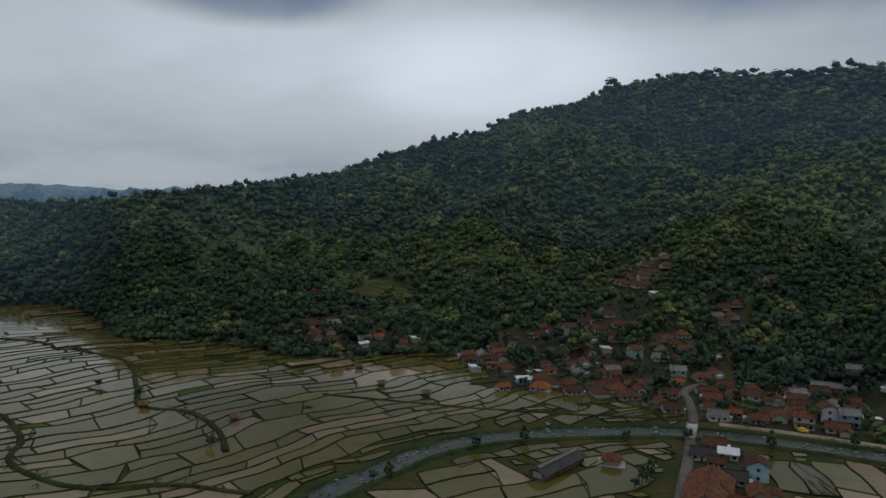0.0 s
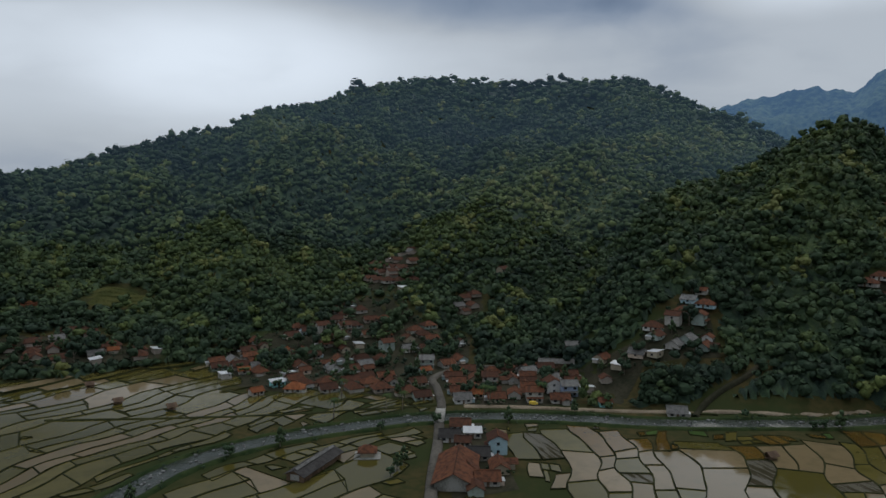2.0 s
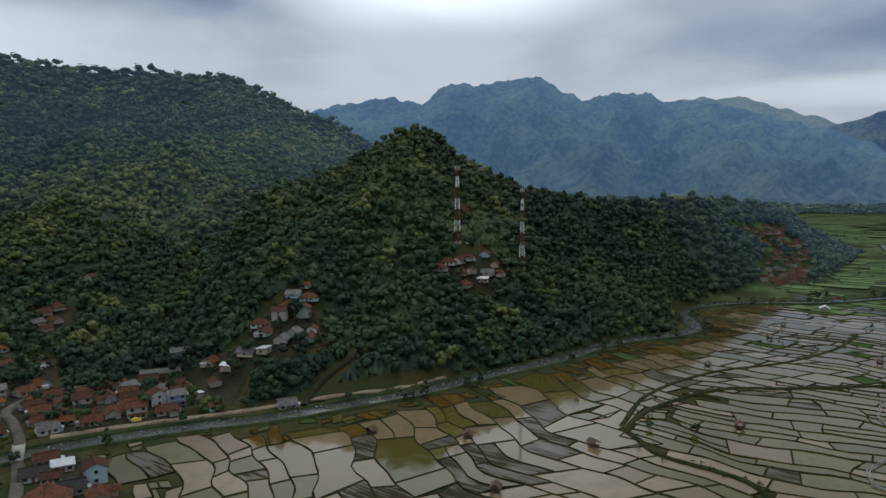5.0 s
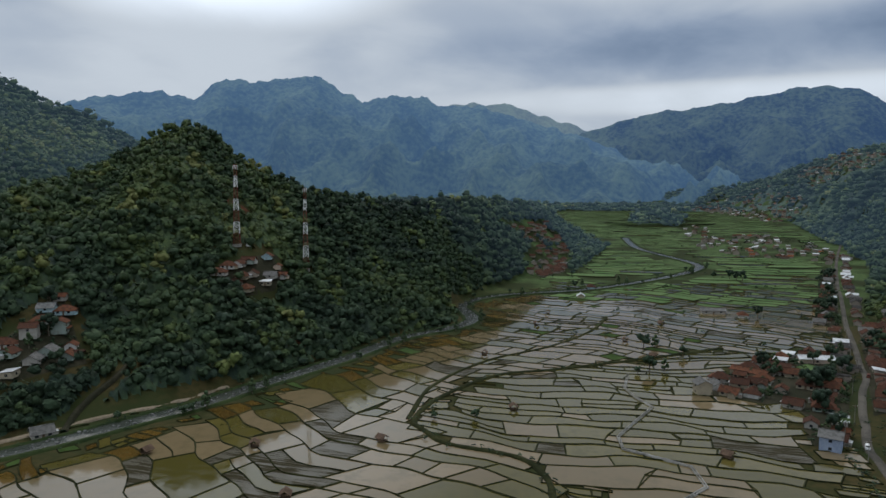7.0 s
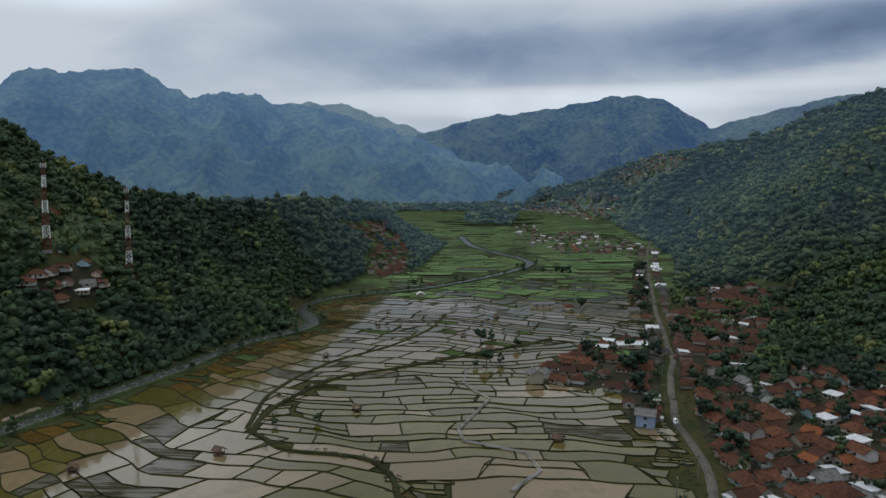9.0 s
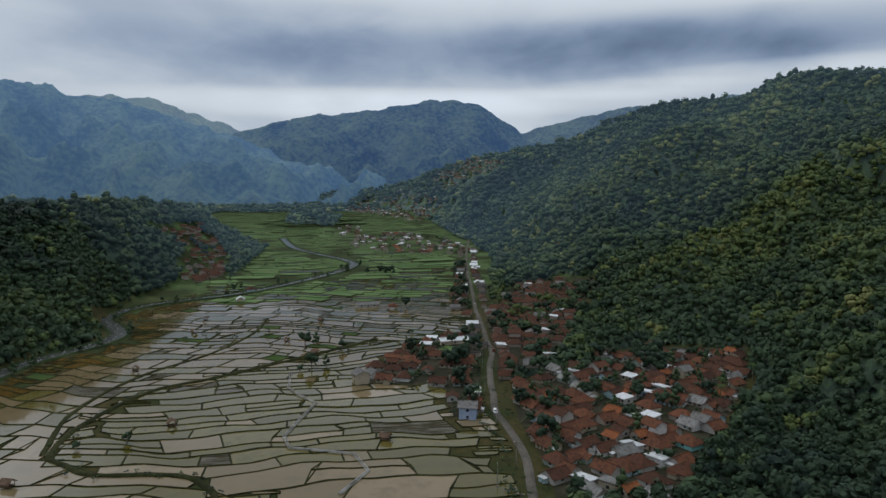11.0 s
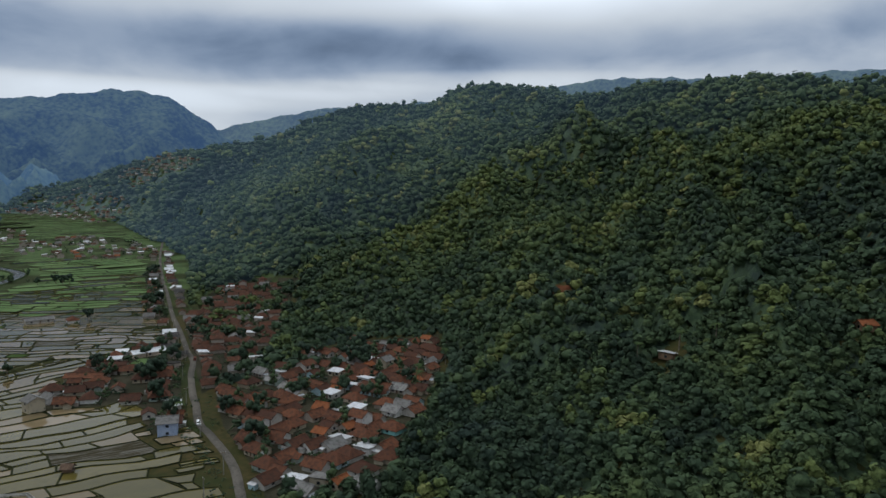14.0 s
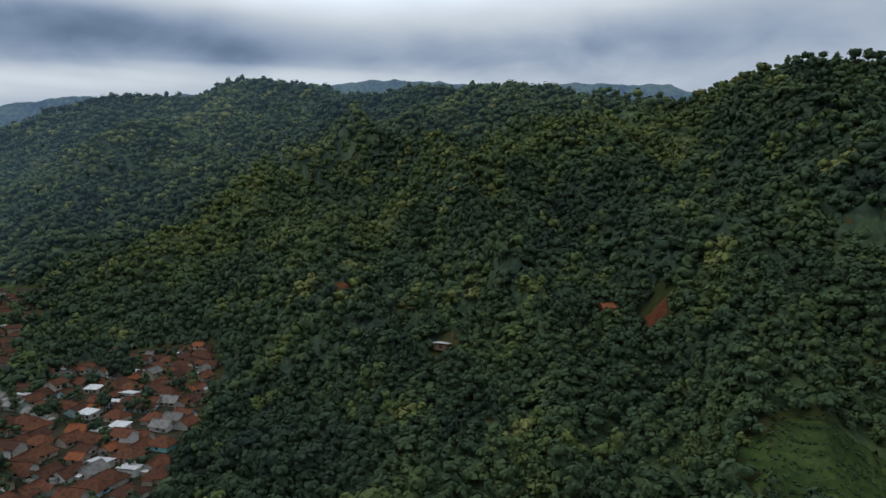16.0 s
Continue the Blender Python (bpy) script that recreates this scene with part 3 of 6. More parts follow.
# ---- rice fields ----
def field_block(polygon, turn, row, wide, seed, warp=5.0):
    """Plots in rows: yields the four-sided outline of each, bunds between them left free."""
    r = np.random.RandomState(seed)
    c, s = math.cos(radians(turn)), math.sin(radians(turn))
    us, vs = [x * c + y * s for x, y in polygon], [y * c - x * s for x, y in polygon]
    length, depth = max(us) - min(us) + 30, max(vs) - min(vs) + 30
    origin = ((min(us) - 15) * c - (min(vs) - 15) * s, (min(us) - 15) * s + (min(vs) - 15) * c)

    def place(u, v):
        bend = warp * (np.sin(u / 47 + v / 90 + seed) + 0.6 * np.sin(u / 19 + v / 60 + 2.1 * seed))
        slant = 0.5 * warp * np.sin(v / 33 + seed * 1.7)
        bend = bend + 1.5 * np.sin(u / 8.5 + v / 13.0) + 0.8 * np.sin(u / 4.1 + v / 7.0 + seed)
        slant = slant + 1.8 * np.sin(v / 8.0 + u / 21.0)
        u, v = u + slant, v + bend
        return np.stack([origin[0] + u * c - v * s, origin[1] + u * s + v * c], -1)

    v = 0.0
    while v < depth:
        h = row * r.uniform(0.5, 1.55)
        u = -r.uniform(0, wide)
        lean = 0.0
        while u < length:
            w_ = wide * r.uniform(0.4, 1.8)
            next_lean = r.uniform(-0.25, 0.25) * h
            far_off = np.linalg.norm(place(np.array([u]), np.array([v]))[0])
            g = 0.32 + 0.0013 * min(400.0, max(0.0, far_off - 320))
            a = np.linspace(u + g, u + w_ - g, 6)
            low = place(a, v + g + 0.9 * np.sin(a / 9 + v))
            a = np.linspace(u + g + lean, u + w_ - g + next_lean, 6)
            v_top = v + h - g
            if r.rand() < 0.38 and h > 0.9 * row:
                mid = v + h * r.uniform(0.4, 0.6)
                yield np.vstack([low, place(a[::-1], np.full(6, mid - g))])
                yield np.vstack([place(a, np.full(6, mid + g)), place(a[::-1], v_top + 0.9 * np.sin(a[::-1] / 9 + v + h))])
            else:
                yield np.vstack([low, place(a[::-1], v_top + 0.9 * np.sin(a[::-1] / 9 + v + h))])
            u, lean = u + w_, next_lean
        v += h


LINES_CLEAR = ((RIVER_LINE, 8.6), (ROAD_LINE, 3.4), (BRIDGE_ROAD, 3.2), (RIVERSIDE, 2.4))


def usable(outlines):
    """Cuts out plots that lie on rivers, roads, hills and villages."""
    q = np.concatenate([outlines, outlines.mean(1, keepdims=True)], 1)
    x, y = q[..., 0], q[..., 1]
    az, d = polar(x, y)
    good = (d[:, -1] > 150) & ((height(az, d) - valley(az, d)).max(1) < 1.2) & (built_up(x, y).mean(1) < 0.35)
    for line, gap in LINES_CLEAR:
        keep = np.nonzero(good)[0]
        good[keep] = distance(x[keep], y[keep], line[:: 2 if gap > 4 else 1]).min(1) > gap
    return good


NORTH_WEST = [(-900, 150), (-42, 150), (-42, 219), (-20, 247), (-5, 264), (41, 283), (99, 285), (128, 277), (130, 420), (-200, 520), (-360, 900), (-900, 900)]
MIDDLE = [(-30, 150), (84, 150), (90, 250), (104, 283), (41, 283), (-5, 264), (-20, 247), (-42, 219)]
BOWL = [(196, 34), (234, 46), (248, 59), (253, 89), (264, 103), (276, 113), (312, 113), (359, 98), (381, 71), (417, 32), (440, 8), (470, -20), (460, -100), (150, -40), (150, 30)]
EAST_NEAR = [(110, 150), (120, 280), (193, 243), (303, 209), (431, 186), (520, 160), (560, 190), (650, 172), (742, 100), (742, -140), (440, -100), (470, -20), (440, 8), (417, 32), (381, 71), (359, 98), (312, 113), (276, 113), (264, 103), (253, 89), (248, 59), (234, 46), (196, 34), (120, 20)]
EAST_FAR = [(742, 100), (826, 43), (1000, -10), (1800, 40), (2300, 420), (2300, -60), (1200, -215), (742, -140)]
EAST_NORTH = [(600, 215), (650, 176), (742, 106), (826, 50), (1000, 0), (1300, 20), (2300, 100), (2300, 430), (1500, 260), (1080, 118), (800, 132), (760, 190)]
NORTH_STRIP = [(204, 250), (226, 254), (248, 244), (292, 224), (292, 214), (254, 226), (225, 236)]
BLOCKS = (
    (NORTH_STRIP, -30, 7, 14, 9, 1.5),
    (NORTH_WEST, 36, 13, 25, 1, 7.0),
    (MIDDLE, 22, 15, 22, 2, 4.0),
    (BOWL, 97, 13, 22, 3, 8.0),
    (EAST_NEAR, 68, 14, 20, 4, 7.0),
    (EAST_FAR, 96, 17, 40, 6, 5.0),
    (EAST_NORTH, 96, 17, 40, 7, 5.0),
)
STUBBLE_STRIPS = [(150, 130), (185, 110), (262, 140), (235, 178), (190, 192), (150, 180)]
def spread(block):
    """Points spread over each plot, to see what it covers."""
    t = np.linspace(0.04, 0.96, 12)[None, :, None]
    low, top = block[:, :6], block[:, 6:][:, ::-1]
    k = np.linspace(0, 5, 14)
    i = np.minimum(k.astype(int), 4)
    f = (k - i)[None, :, None]
    low, top = low[:, i] * (1 - f) + low[:, i + 1] * f, top[:, i] * (1 - f) + top[:, i + 1] * f
    return (low[:, :, None] * (1 - t[:, None]) + top[:, :, None] * t[:, None]).reshape(len(block), -1, 2)


# the fields in three passes: wide plots first, then smaller ones in what is left along roads, banks and hills
plots = []
covered = np.zeros((1900, 900), bool)
for shrink in (1.0, 0.6, 0.4):
    for polygon, turn, row, wide, seed, warp in BLOCKS:
        if shrink < 1 and row > 16:
            continue
        block = np.array(list(field_block(polygon, turn, row * shrink, wide * shrink, seed + (shrink < 1), warp)))
        block = block[inside(block[:, ::2, 0], block[:, ::2, 1], polygon).mean(1) > 0.55]
        block = block[usable(block)]
        if not len(block):
            continue
        cells = spread(block)
        i = np.clip((cells[..., 0] + 700).astype(int), 0, 1899)
        j = np.clip((cells[..., 1] + 260).astype(int), 0, 899)
        for k in range(len(block)):
            if shrink == 1.0 or covered[i[k], j[k]].mean() < 0.08:
                plots.append(block[k])
                covered[i[k], j[k]] = True

pick = np.random.RandomState(11)
centres = np.array([o.mean(0) for o in plots])
brinks = distance(centres[:, 0], centres[:, 1], RIVER_LINE)
sorted_plots = {k: [] for k in PADDY}
for outline, brink in zip(plots, brinks):
    x, y = outline.mean(0)
    d = math.hypot(x, y)
    r = pick.rand()
    if x > 640 or d > 760:
        kind = "rice" if r < np.interp(d, (640, 900), (0.45, 0.93)) else "silty"
    elif inside(np.array([x]), np.array([y]), STUBBLE_STRIPS)[0]:
        kind = "stubble" if r < 0.36 else "seedlings" if r < 0.40 else "silty" if r < 0.55 else "flooded"
    elif inside(np.array([x]), np.array([y]), NORTH_STRIP)[0]:
        kind = "amber" if r < 0.4 else "seedlings" if r < 0.6 else "silty"
    elif x > 150 and brink < 34:
        kind = "amber" if r < 0.66 else "seedlings" if r < 0.80 else "silty"
    elif x < 130:
        kind = "silty" if r < 0.76 else "flooded" if r < 0.965 else "seedlings"
    elif inside(np.array([x]), np.array([y]), BOWL)[0]:
        kind = "silty" if r < 0.68 else "flooded" if r < 0.97 else "stubble"
    else:
        kind = "flooded" if r < 0.62 else "silty" if r < 0.86 else "seedlings" if r < 0.94 else "stubble"
    if kind == "seedlings" and np.ptp(outline[:, 0]) * np.ptp(outline[:, 1]) > 340:
        kind = "silty"
    sorted_plots[kind].append(outline)


def level(o):
    """Each plot lies a little higher or lower than the next."""
    return 0.12 + 0.20 * ((o[0, 0] * 0.731 + o[0, 1] * 0.417) % 1.0)


def plot_mesh(outlines, material):
    """Plots of twelve corners each: the surface, and a low wall down to the soil round it."""
    verts, faces = [], []
    for o in outlines:
        k = len(verts)
        z = float(ground_z(o[:, 0], o[:, 1]).max()) + level(o)
        verts += [(*p, z) for p in o]
        n_ = len(o)
        for i in range(n_ // 2 - 1):
            faces.append((k + i, k + i + 1, k + n_ - 2 - i, k + n_ - 1 - i))
    return mesh_from("plot", verts, faces, material)


NEAR_PLOTS = 345.0
for kind, outlines in sorted_plots.items():
    near = [o for o in outlines if np.hypot(*o.mean(0)) < NEAR_PLOTS and abs(o.mean(0)[0]) < 340]
    far = [o for o in outlines if not (np.hypot(*o.mean(0)) < NEAR_PLOTS and abs(o.mean(0)[0]) < 340)]
    if kind == "flooded":
        near, far = near[:150], far + near[150:]
    elif kind == "silty":
        near, far = near[:110], far + near[110:]
    for o in near:
        plot = new("paddy_plot", plot_mesh([o], PADDY[kind]))
        plot.parent = ground
    if far:
        rest = new("paddy_" + kind, plot_mesh(far, PADDY[kind]))
        tagged(rest, {"rice": "bright green plots of young rice", "flooded": "flooded muddy rice plots mirroring the sky", "silty": "shallow silty brown rice plots", "amber": "amber brown wet rice plots beside the river",
                      "seedlings": "vivid green rice seedling beds", "stubble": "grey wet stubble strips"}[kind], "rice paddy", kind="stuff")


def bund_mesh(outlines):
    """Earth banks round the plots: a ring that rises from the water's edge to a rounded top."""
    verts, faces = [], []
    for o in outlines:
        n_ = len(o)
        k = len(verts)
        c = o.mean(0)
        z = float(ground_z(o[:, 0], o[:, 1]).max()) + level(o) - 0.14
        out = o - c
        ln = np.linalg.norm(out, axis=1)[:, None]
        wide = 0.32 + 0.0013 * min(400.0, max(0.0, np.hypot(*c) - 320))
        for grow, h in ((-0.14, 0.08), (0.10, 0.40), (wide + 0.06, 0.48), (2 * wide + 0.02, -0.3)):
            verts += [(*p, z + h * (1.0 if np.hypot(*c) < 560 else 0.45)) for p in o + out / ln * grow]
        for j in range(3):
            for i in range(n_):
                i2 = (i + 1) % n_
                faces.append((k + j * n_ + i, k + (j + 1) * n_ + i, k + (j + 1) * n_ + i2, k + j * n_ + i2))
    return mesh_from("bunds", verts, faces, BUND)


tagged(new("paddy_bunds", bund_mesh(plots)), "dark grassy earth bunds between the rice plots", "bund", kind="stuff")

# ---- water, roads and banks ----
river = tagged(new("river", sweep("river", RIVER_LINE, [(-6.2, 0.05), (-5.4, 0.28), (5.4, 0.28), (6.2, 0.05)], RIVER, 0.10, 1)), "shallow stony river with white riffles", "river", kind="structure")
for side, seed in ((-1, 2), (1, 3)):
    prof = [(5.0, 0.1), (5.9, 0.9), (6.8, 1.0), (7.7, 0.7), (8.6, -0.1)]
    prof = prof if side > 0 else [(-o, h) for o, h in prof[::-1]]
    tagged(new("river_bank", sweep("river_bank", RIVER_LINE, prof, BANK, 0.06, seed)), "grassy earth bank along the river", "bank", kind="structure")
for name, line, half, h, mat, label in (
    ("road", ROAD_LINE, 1.5, 0.35, ASPHALT, "worn grey asphalt village road"),
    ("bridge_road", BRIDGE_ROAD, 1.8, 1.25, ASPHALT, "narrow worn road over the river bridge"),
    ("riverside_lane", RIVERSIDE, 1.6, 0.5, DIRT, "pale dirt lane along the river"),
    ("hillside_path", SLOPE_PATH, 1.0, 1.4, SAND, "pale dirt track climbing the wooded slope"),
):
    tagged(new(name, sweep(name, line, [(-half - 0.5, -0.4), (-half, h), (0, h + 0.06), (half, h), (half + 0.5, -0.4)], mat, 0.04, 5)), label, "road", kind="structure")
for name, line, half, h, mat, label in (
    ("canal_bank", CANAL, 1.7, 1.0, BUND, "overgrown bank of an irrigation canal"),
    ("field_bank", UPPER_BUND, 1.5, 0.8, BUND, "broad dark grassy field bank"),
    ("ditch_bank", LEFT_DITCH, 1.8, 0.9, BUND, "overgrown ditch bank between the fields"),
    ("ditch_bank", LEFT_DITCH_LOW, 1.7, 0.9, BUND, "overgrown ditch bank between the fields"),
    ("field_bank", MID_BUND, 1.2, 0.7, BUND, "broad dark grassy field bank"),
):
    tagged(new(name, sweep(name, line, [(-half, -0.2), (-half * 0.6, h * 0.85), (0, h), (half * 0.6, h * 0.8), (half, -0.2)], mat, 0.22, 7)), label, "bank", kind="structure")
tagged(new("irrigation_channel", sweep("irrigation_channel", CHANNEL, [(-0.62, -0.1), (-0.6, 0.85), (-0.36, 0.85), (-0.34, 0.3), (0.34, 0.3), (0.36, 0.85), (0.6, 0.85), (0.62, -0.1)], CONCRETE)), "pale concrete irrigation channel zigzagging through the paddies", "channel", kind="structure")

# stones and foam in the river bed
r = np.random.RandomState(5)
verts, faces = [], []
corner = np.array([(-1, -1, -1), (1, -1, -1), (1, 1, -1), (-1, 1, -1), (-0.7, -0.7, 0.8), (0.7, -0.7, 0.8), (0.7, 0.7, 0.8), (-0.7, 0.7, 0.8)], float)
box_faces = np.array([(0, 3, 2, 1), (4, 5, 6, 7), (0, 1, 5, 4), (1, 2, 6, 5), (2, 3, 7, 6), (3, 0, 4, 7)])
for _ in range(1100):
    i = r.randint(8, len(RIVER_LINE) - 40)
    p = RIVER_LINE[i] + r.uniform(-5.2, 5.2, 2)
    size = r.uniform(0.2, 0.65) * np.array([r.uniform(0.8, 1.6), r.uniform(0.8, 1.6), 0.8])
    faces.append(box_faces + 8 * len(verts))
    verts.append(corner * size * r.uniform(0.75, 1.25, (8, 3)) + (*p, float(ground_z(*p)) + 0.3))
tagged(new("river_stones", mesh_from("river_stones", np.vstack(verts), np.vstack(faces), STONE)), "pale stones scattered in the shallow river", "stone", kind="stuff")


# ---- woods ----
def ball(cuts):
    """A cube's faces blown up to a unit ball, cut into cuts x cuts each; with no cuts, a coarse ball of twelve faces."""
    if cuts == 0:
        near = [(a, b_, c) for a in (-1, 1) for b_ in (-1, 1) for c in (-1, 1)]
        tips = [(2, 0, 0), (-2, 0, 0), (0, 2, 0), (0, -2, 0), (0, 0, 2), (0, 0, -2)]
        v = np.array(near + tips, float)
        f = []
        for p in range(6):
            for q in range(p + 1, 6):
                mid = v[8 + p] + v[8 + q]
                if mid.any():
                    both = [k for k in range(8) if v[k] @ v[8 + p] > 0 and v[k] @ v[8 + q] > 0]
                    turn = np.cross(v[8 + p] - v[both[0]], v[8 + q] - v[both[0]]) @ mid
                    f.append((both[0], 8 + p, both[1], 8 + q) if turn > 0 else (both[0], 8 + q, both[1], 8 + p))
        v /= np.linalg.norm(v, axis=1)[:, None]
        return v @ np.array([(0.8, 0.6, 0), (-0.48, 0.64, 0.6), (0.36, -0.48, 0.8)]), np.array(f)
    v, f = [], []
    g = np.linspace(-1, 1, cuts + 1)
    for axis in range(3):
        for side in (-1, 1):
            k = len(v)
            for a in g:
                for b_ in g:
                    p = [0, 0, 0]
                    p[axis], p[(axis + 1) % 3], p[(axis + 2) % 3] = side, a * side, b_
                    v.append(p)
            for i in range(cuts):
                for j in range(cuts):
                    q = k + i * (cuts + 1) + j
                    f.append((q, q + cuts + 1, q + cuts + 2, q + 1))
    v = np.round(np.array(v, float), 6)
    v, same = np.unique(v, axis=0, return_inverse=True)
    return v / np.linalg.norm(v, axis=1)[:, None], same.ravel()[np.array(f)]


def crown(seed, lobes, leaves, leaf, cuts, spread=(0.62, 0.62, 0.35), lobe=0.55, tall=1.0, core=0.96):
    """A tree's crown about 1 wide each way, its foot at z 0: dark inner masses and sprays of leaves over them."""
    r = np.random.RandomState(seed)
    verts, faces = [], []
    centres, radii = [], []
    for n_ in range(lobes):
        a = 6.283 * (n_ + r.uniform(-0.3, 0.3)) / max(1, lobes - 1)
        away = 0.0 if n_ == 0 else r.uniform(0.55, 1.0)
        centres.append((math.cos(a) * away * spread[0], math.sin(a) * away * spread[1], tall * (0.95 + r.uniform(-1, 1) * spread[2] + (0.25 if n_ == 0 else -0.1))))
        radii.append(lobe * r.uniform(0.7, 1.15) * np.array([1, 1, 0.82 * tall ** 0.5]))
    bv, bf = ball(cuts)
    for c, rad in zip(centres, radii):
        faces.append(bf + sum(len(v) for v in verts))
        verts.append(bv * rad * core * r.uniform(0.68, 1.24, (len(bv), 1)) + c)
    for n_ in range(leaves):
        k = r.randint(lobes)
        d = r.normal(size=3)
        d[2] = abs(d[2]) * 1.1 - 0.35
        d /= np.linalg.norm(d)
        at_ = np.array(centres[k]) + radii[k] * d * r.uniform(0.82, 1.22)
        out = d + (0, 0, 0.25) + r.normal(size=3) * 0.30
        out /= np.linalg.norm(out)
        side = np.cross(out, r.normal(size=3))
        side /= np.linalg.norm(side)
        other = np.cross(out, side)
        s, t = leaf * r.uniform(0.6, 1.3), leaf * r.uniform(0.6, 1.3)
        faces.append(np.array([(0, 1, 2, 3)]) + sum(len(v) for v in verts))
        verts.append(np.array([at_ - side * s, at_ - other * t * 0.8 + out * 0.1 * leaf, at_ + side * s * 0.9, at_ + other * t + out * 0.1 * leaf]))
    return np.vstack(verts), np.vstack(faces)


def plume(seed, stems, leaves, leaf):
    """A bamboo clump: arching feathery plumes from one foot."""
    r = np.random.RandomState(seed)
    verts, faces = [], []
    for n_ in range(stems):
        a, lean, top = r.uniform(0, 6.283), r.uniform(0.25, 0.75), r.uniform(1.5, 2.2)
        for m in range(leaves):
            t = r.uniform(0.25, 1.0)
            at_ = np.array([math.cos(a) * lean * t * t, math.sin(a) * lean * t * t, top * t * (1 - 0.22 * t)]) + r.normal(size=3) * 0.12
            side = np.array([-math.sin(a), math.cos(a), 0]) + r.normal(size=3) * 0.5
            drop = np.array([math.cos(a), math.sin(a), -0.5]) + r.normal(size=3) * 0.5
            side, drop = side / np.linalg.norm(side) * leaf, drop / np.linalg.norm(drop) * leaf * 1.3
            faces.append(np.array([(0, 1, 2, 3)]) + 4 * len(verts))
            verts.append(np.array([at_ - side * 0.5, at_ - drop * 0.4, at_ + side * 0.5, at_ + drop]))
    return np.vstack(verts), np.vstack(faces)


def planted(protos, kinds, x, y, z, size, high, turn):
    """All trees of one wood as one set of faces."""
    verts, faces, owner, base = [], [], [], 0
    for k, (pv, pf) in enumerate(protos):
        i = np.nonzero(kinds == k)[0]
        if not len(i):
            continue
        c, s = np.cos(turn[i])[:, None], np.sin(turn[i])[:, None]
        vx = (pv[None, :, 0] * c - pv[None, :, 1] * s) * size[i, None] + x[i, None]
        vy = (pv[None, :, 0] * s + pv[None, :, 1] * c) * size[i, None] + y[i, None]
        vz = pv[None, :, 2] * high[i, None] + z[i, None]
        verts.append(np.stack([vx, vy, vz], -1).reshape(-1, 3))
        faces.append((pf[None] + (base + len(pv) * np.arange(len(i)))[:, None, None]).reshape(-1, 4))
        owner.append(np.repeat(i, len(pv)))
        base += len(pv) * len(i)
    return np.vstack(verts), np.vstack(faces), np.concatenate(owner)


NEAR_TREES = [crown(1, 3, 74, 0.20, 0, (0.62, 0.62, 0.3), 0.46), crown(2, 3, 74, 0.20, 0, (0.5, 0.5, 0.5), 0.44, 1.4), crown(3, 4, 74, 0.20, 0, (0.8, 0.8, 0.22), 0.40), crown(4, 3, 70, 0.18, 0, (0.34, 0.34, 0.55), 0.40, 1.75), plume(5, 14, 13, 0.20)]
MID_TREES = [crown(11, 1, 15, 0.32, 0, lobe=0.70), crown(12, 1, 15, 0.32, 0, lobe=0.64, tall=1.25), crown(13, 1, 16, 0.34, 0, lobe=0.80, tall=0.9), crown(14, 1, 15, 0.30, 0, lobe=0.56, tall=1.6), plume(15, 8, 4, 0.28)]
FAR_TREES = [crown(21, 1, 5, 0.34, 0, lobe=0.64), crown(22, 1, 5, 0.34, 0, lobe=0.60, tall=1.2), crown(23, 1, 5, 0.36, 0, lobe=0.70, tall=0.9), crown(24, 1, 5, 0.32, 0, lobe=0.54, tall=1.4), plume(25, 5, 3, 0.36)]

# clearings: x, y, radius along and across
CLEARINGS = [(311, -279, 8), (122, -298, 8), (118, -290, 6), (139, -285, 5), (137, -279, 5), (203, -247, 6), (199, -240, 5), (34, -206, 22), (-44, 576, 20), (-62, 560, 14), (-104, 562, 12), (446, 328, 10), (198, 344, 9), (220, 353, 9), (211, 302, 6), (401, 293, 5), (435, 259, 5)]


RIGHT_OF_ROAD = [(150, -60), (229, -75), (304, -78), (347, -85), (448, -104), (574, -120), (794, -152), (981, -183), (1400, -260), (1400, -900), (-200, -400), (60, -60)]
NORTH_BANK = [(130, 372), (128, 292), (160, 280), (200, 260), (250, 237), (300, 224), (330, 300), (200, 420)]


RIVER_WOOD = [(292, 222), (362, 203), (431, 194), (480, 171), (505, 169), (535, 180), (575, 200), (600, 215), (560, 280), (430, 280), (330, 280)]


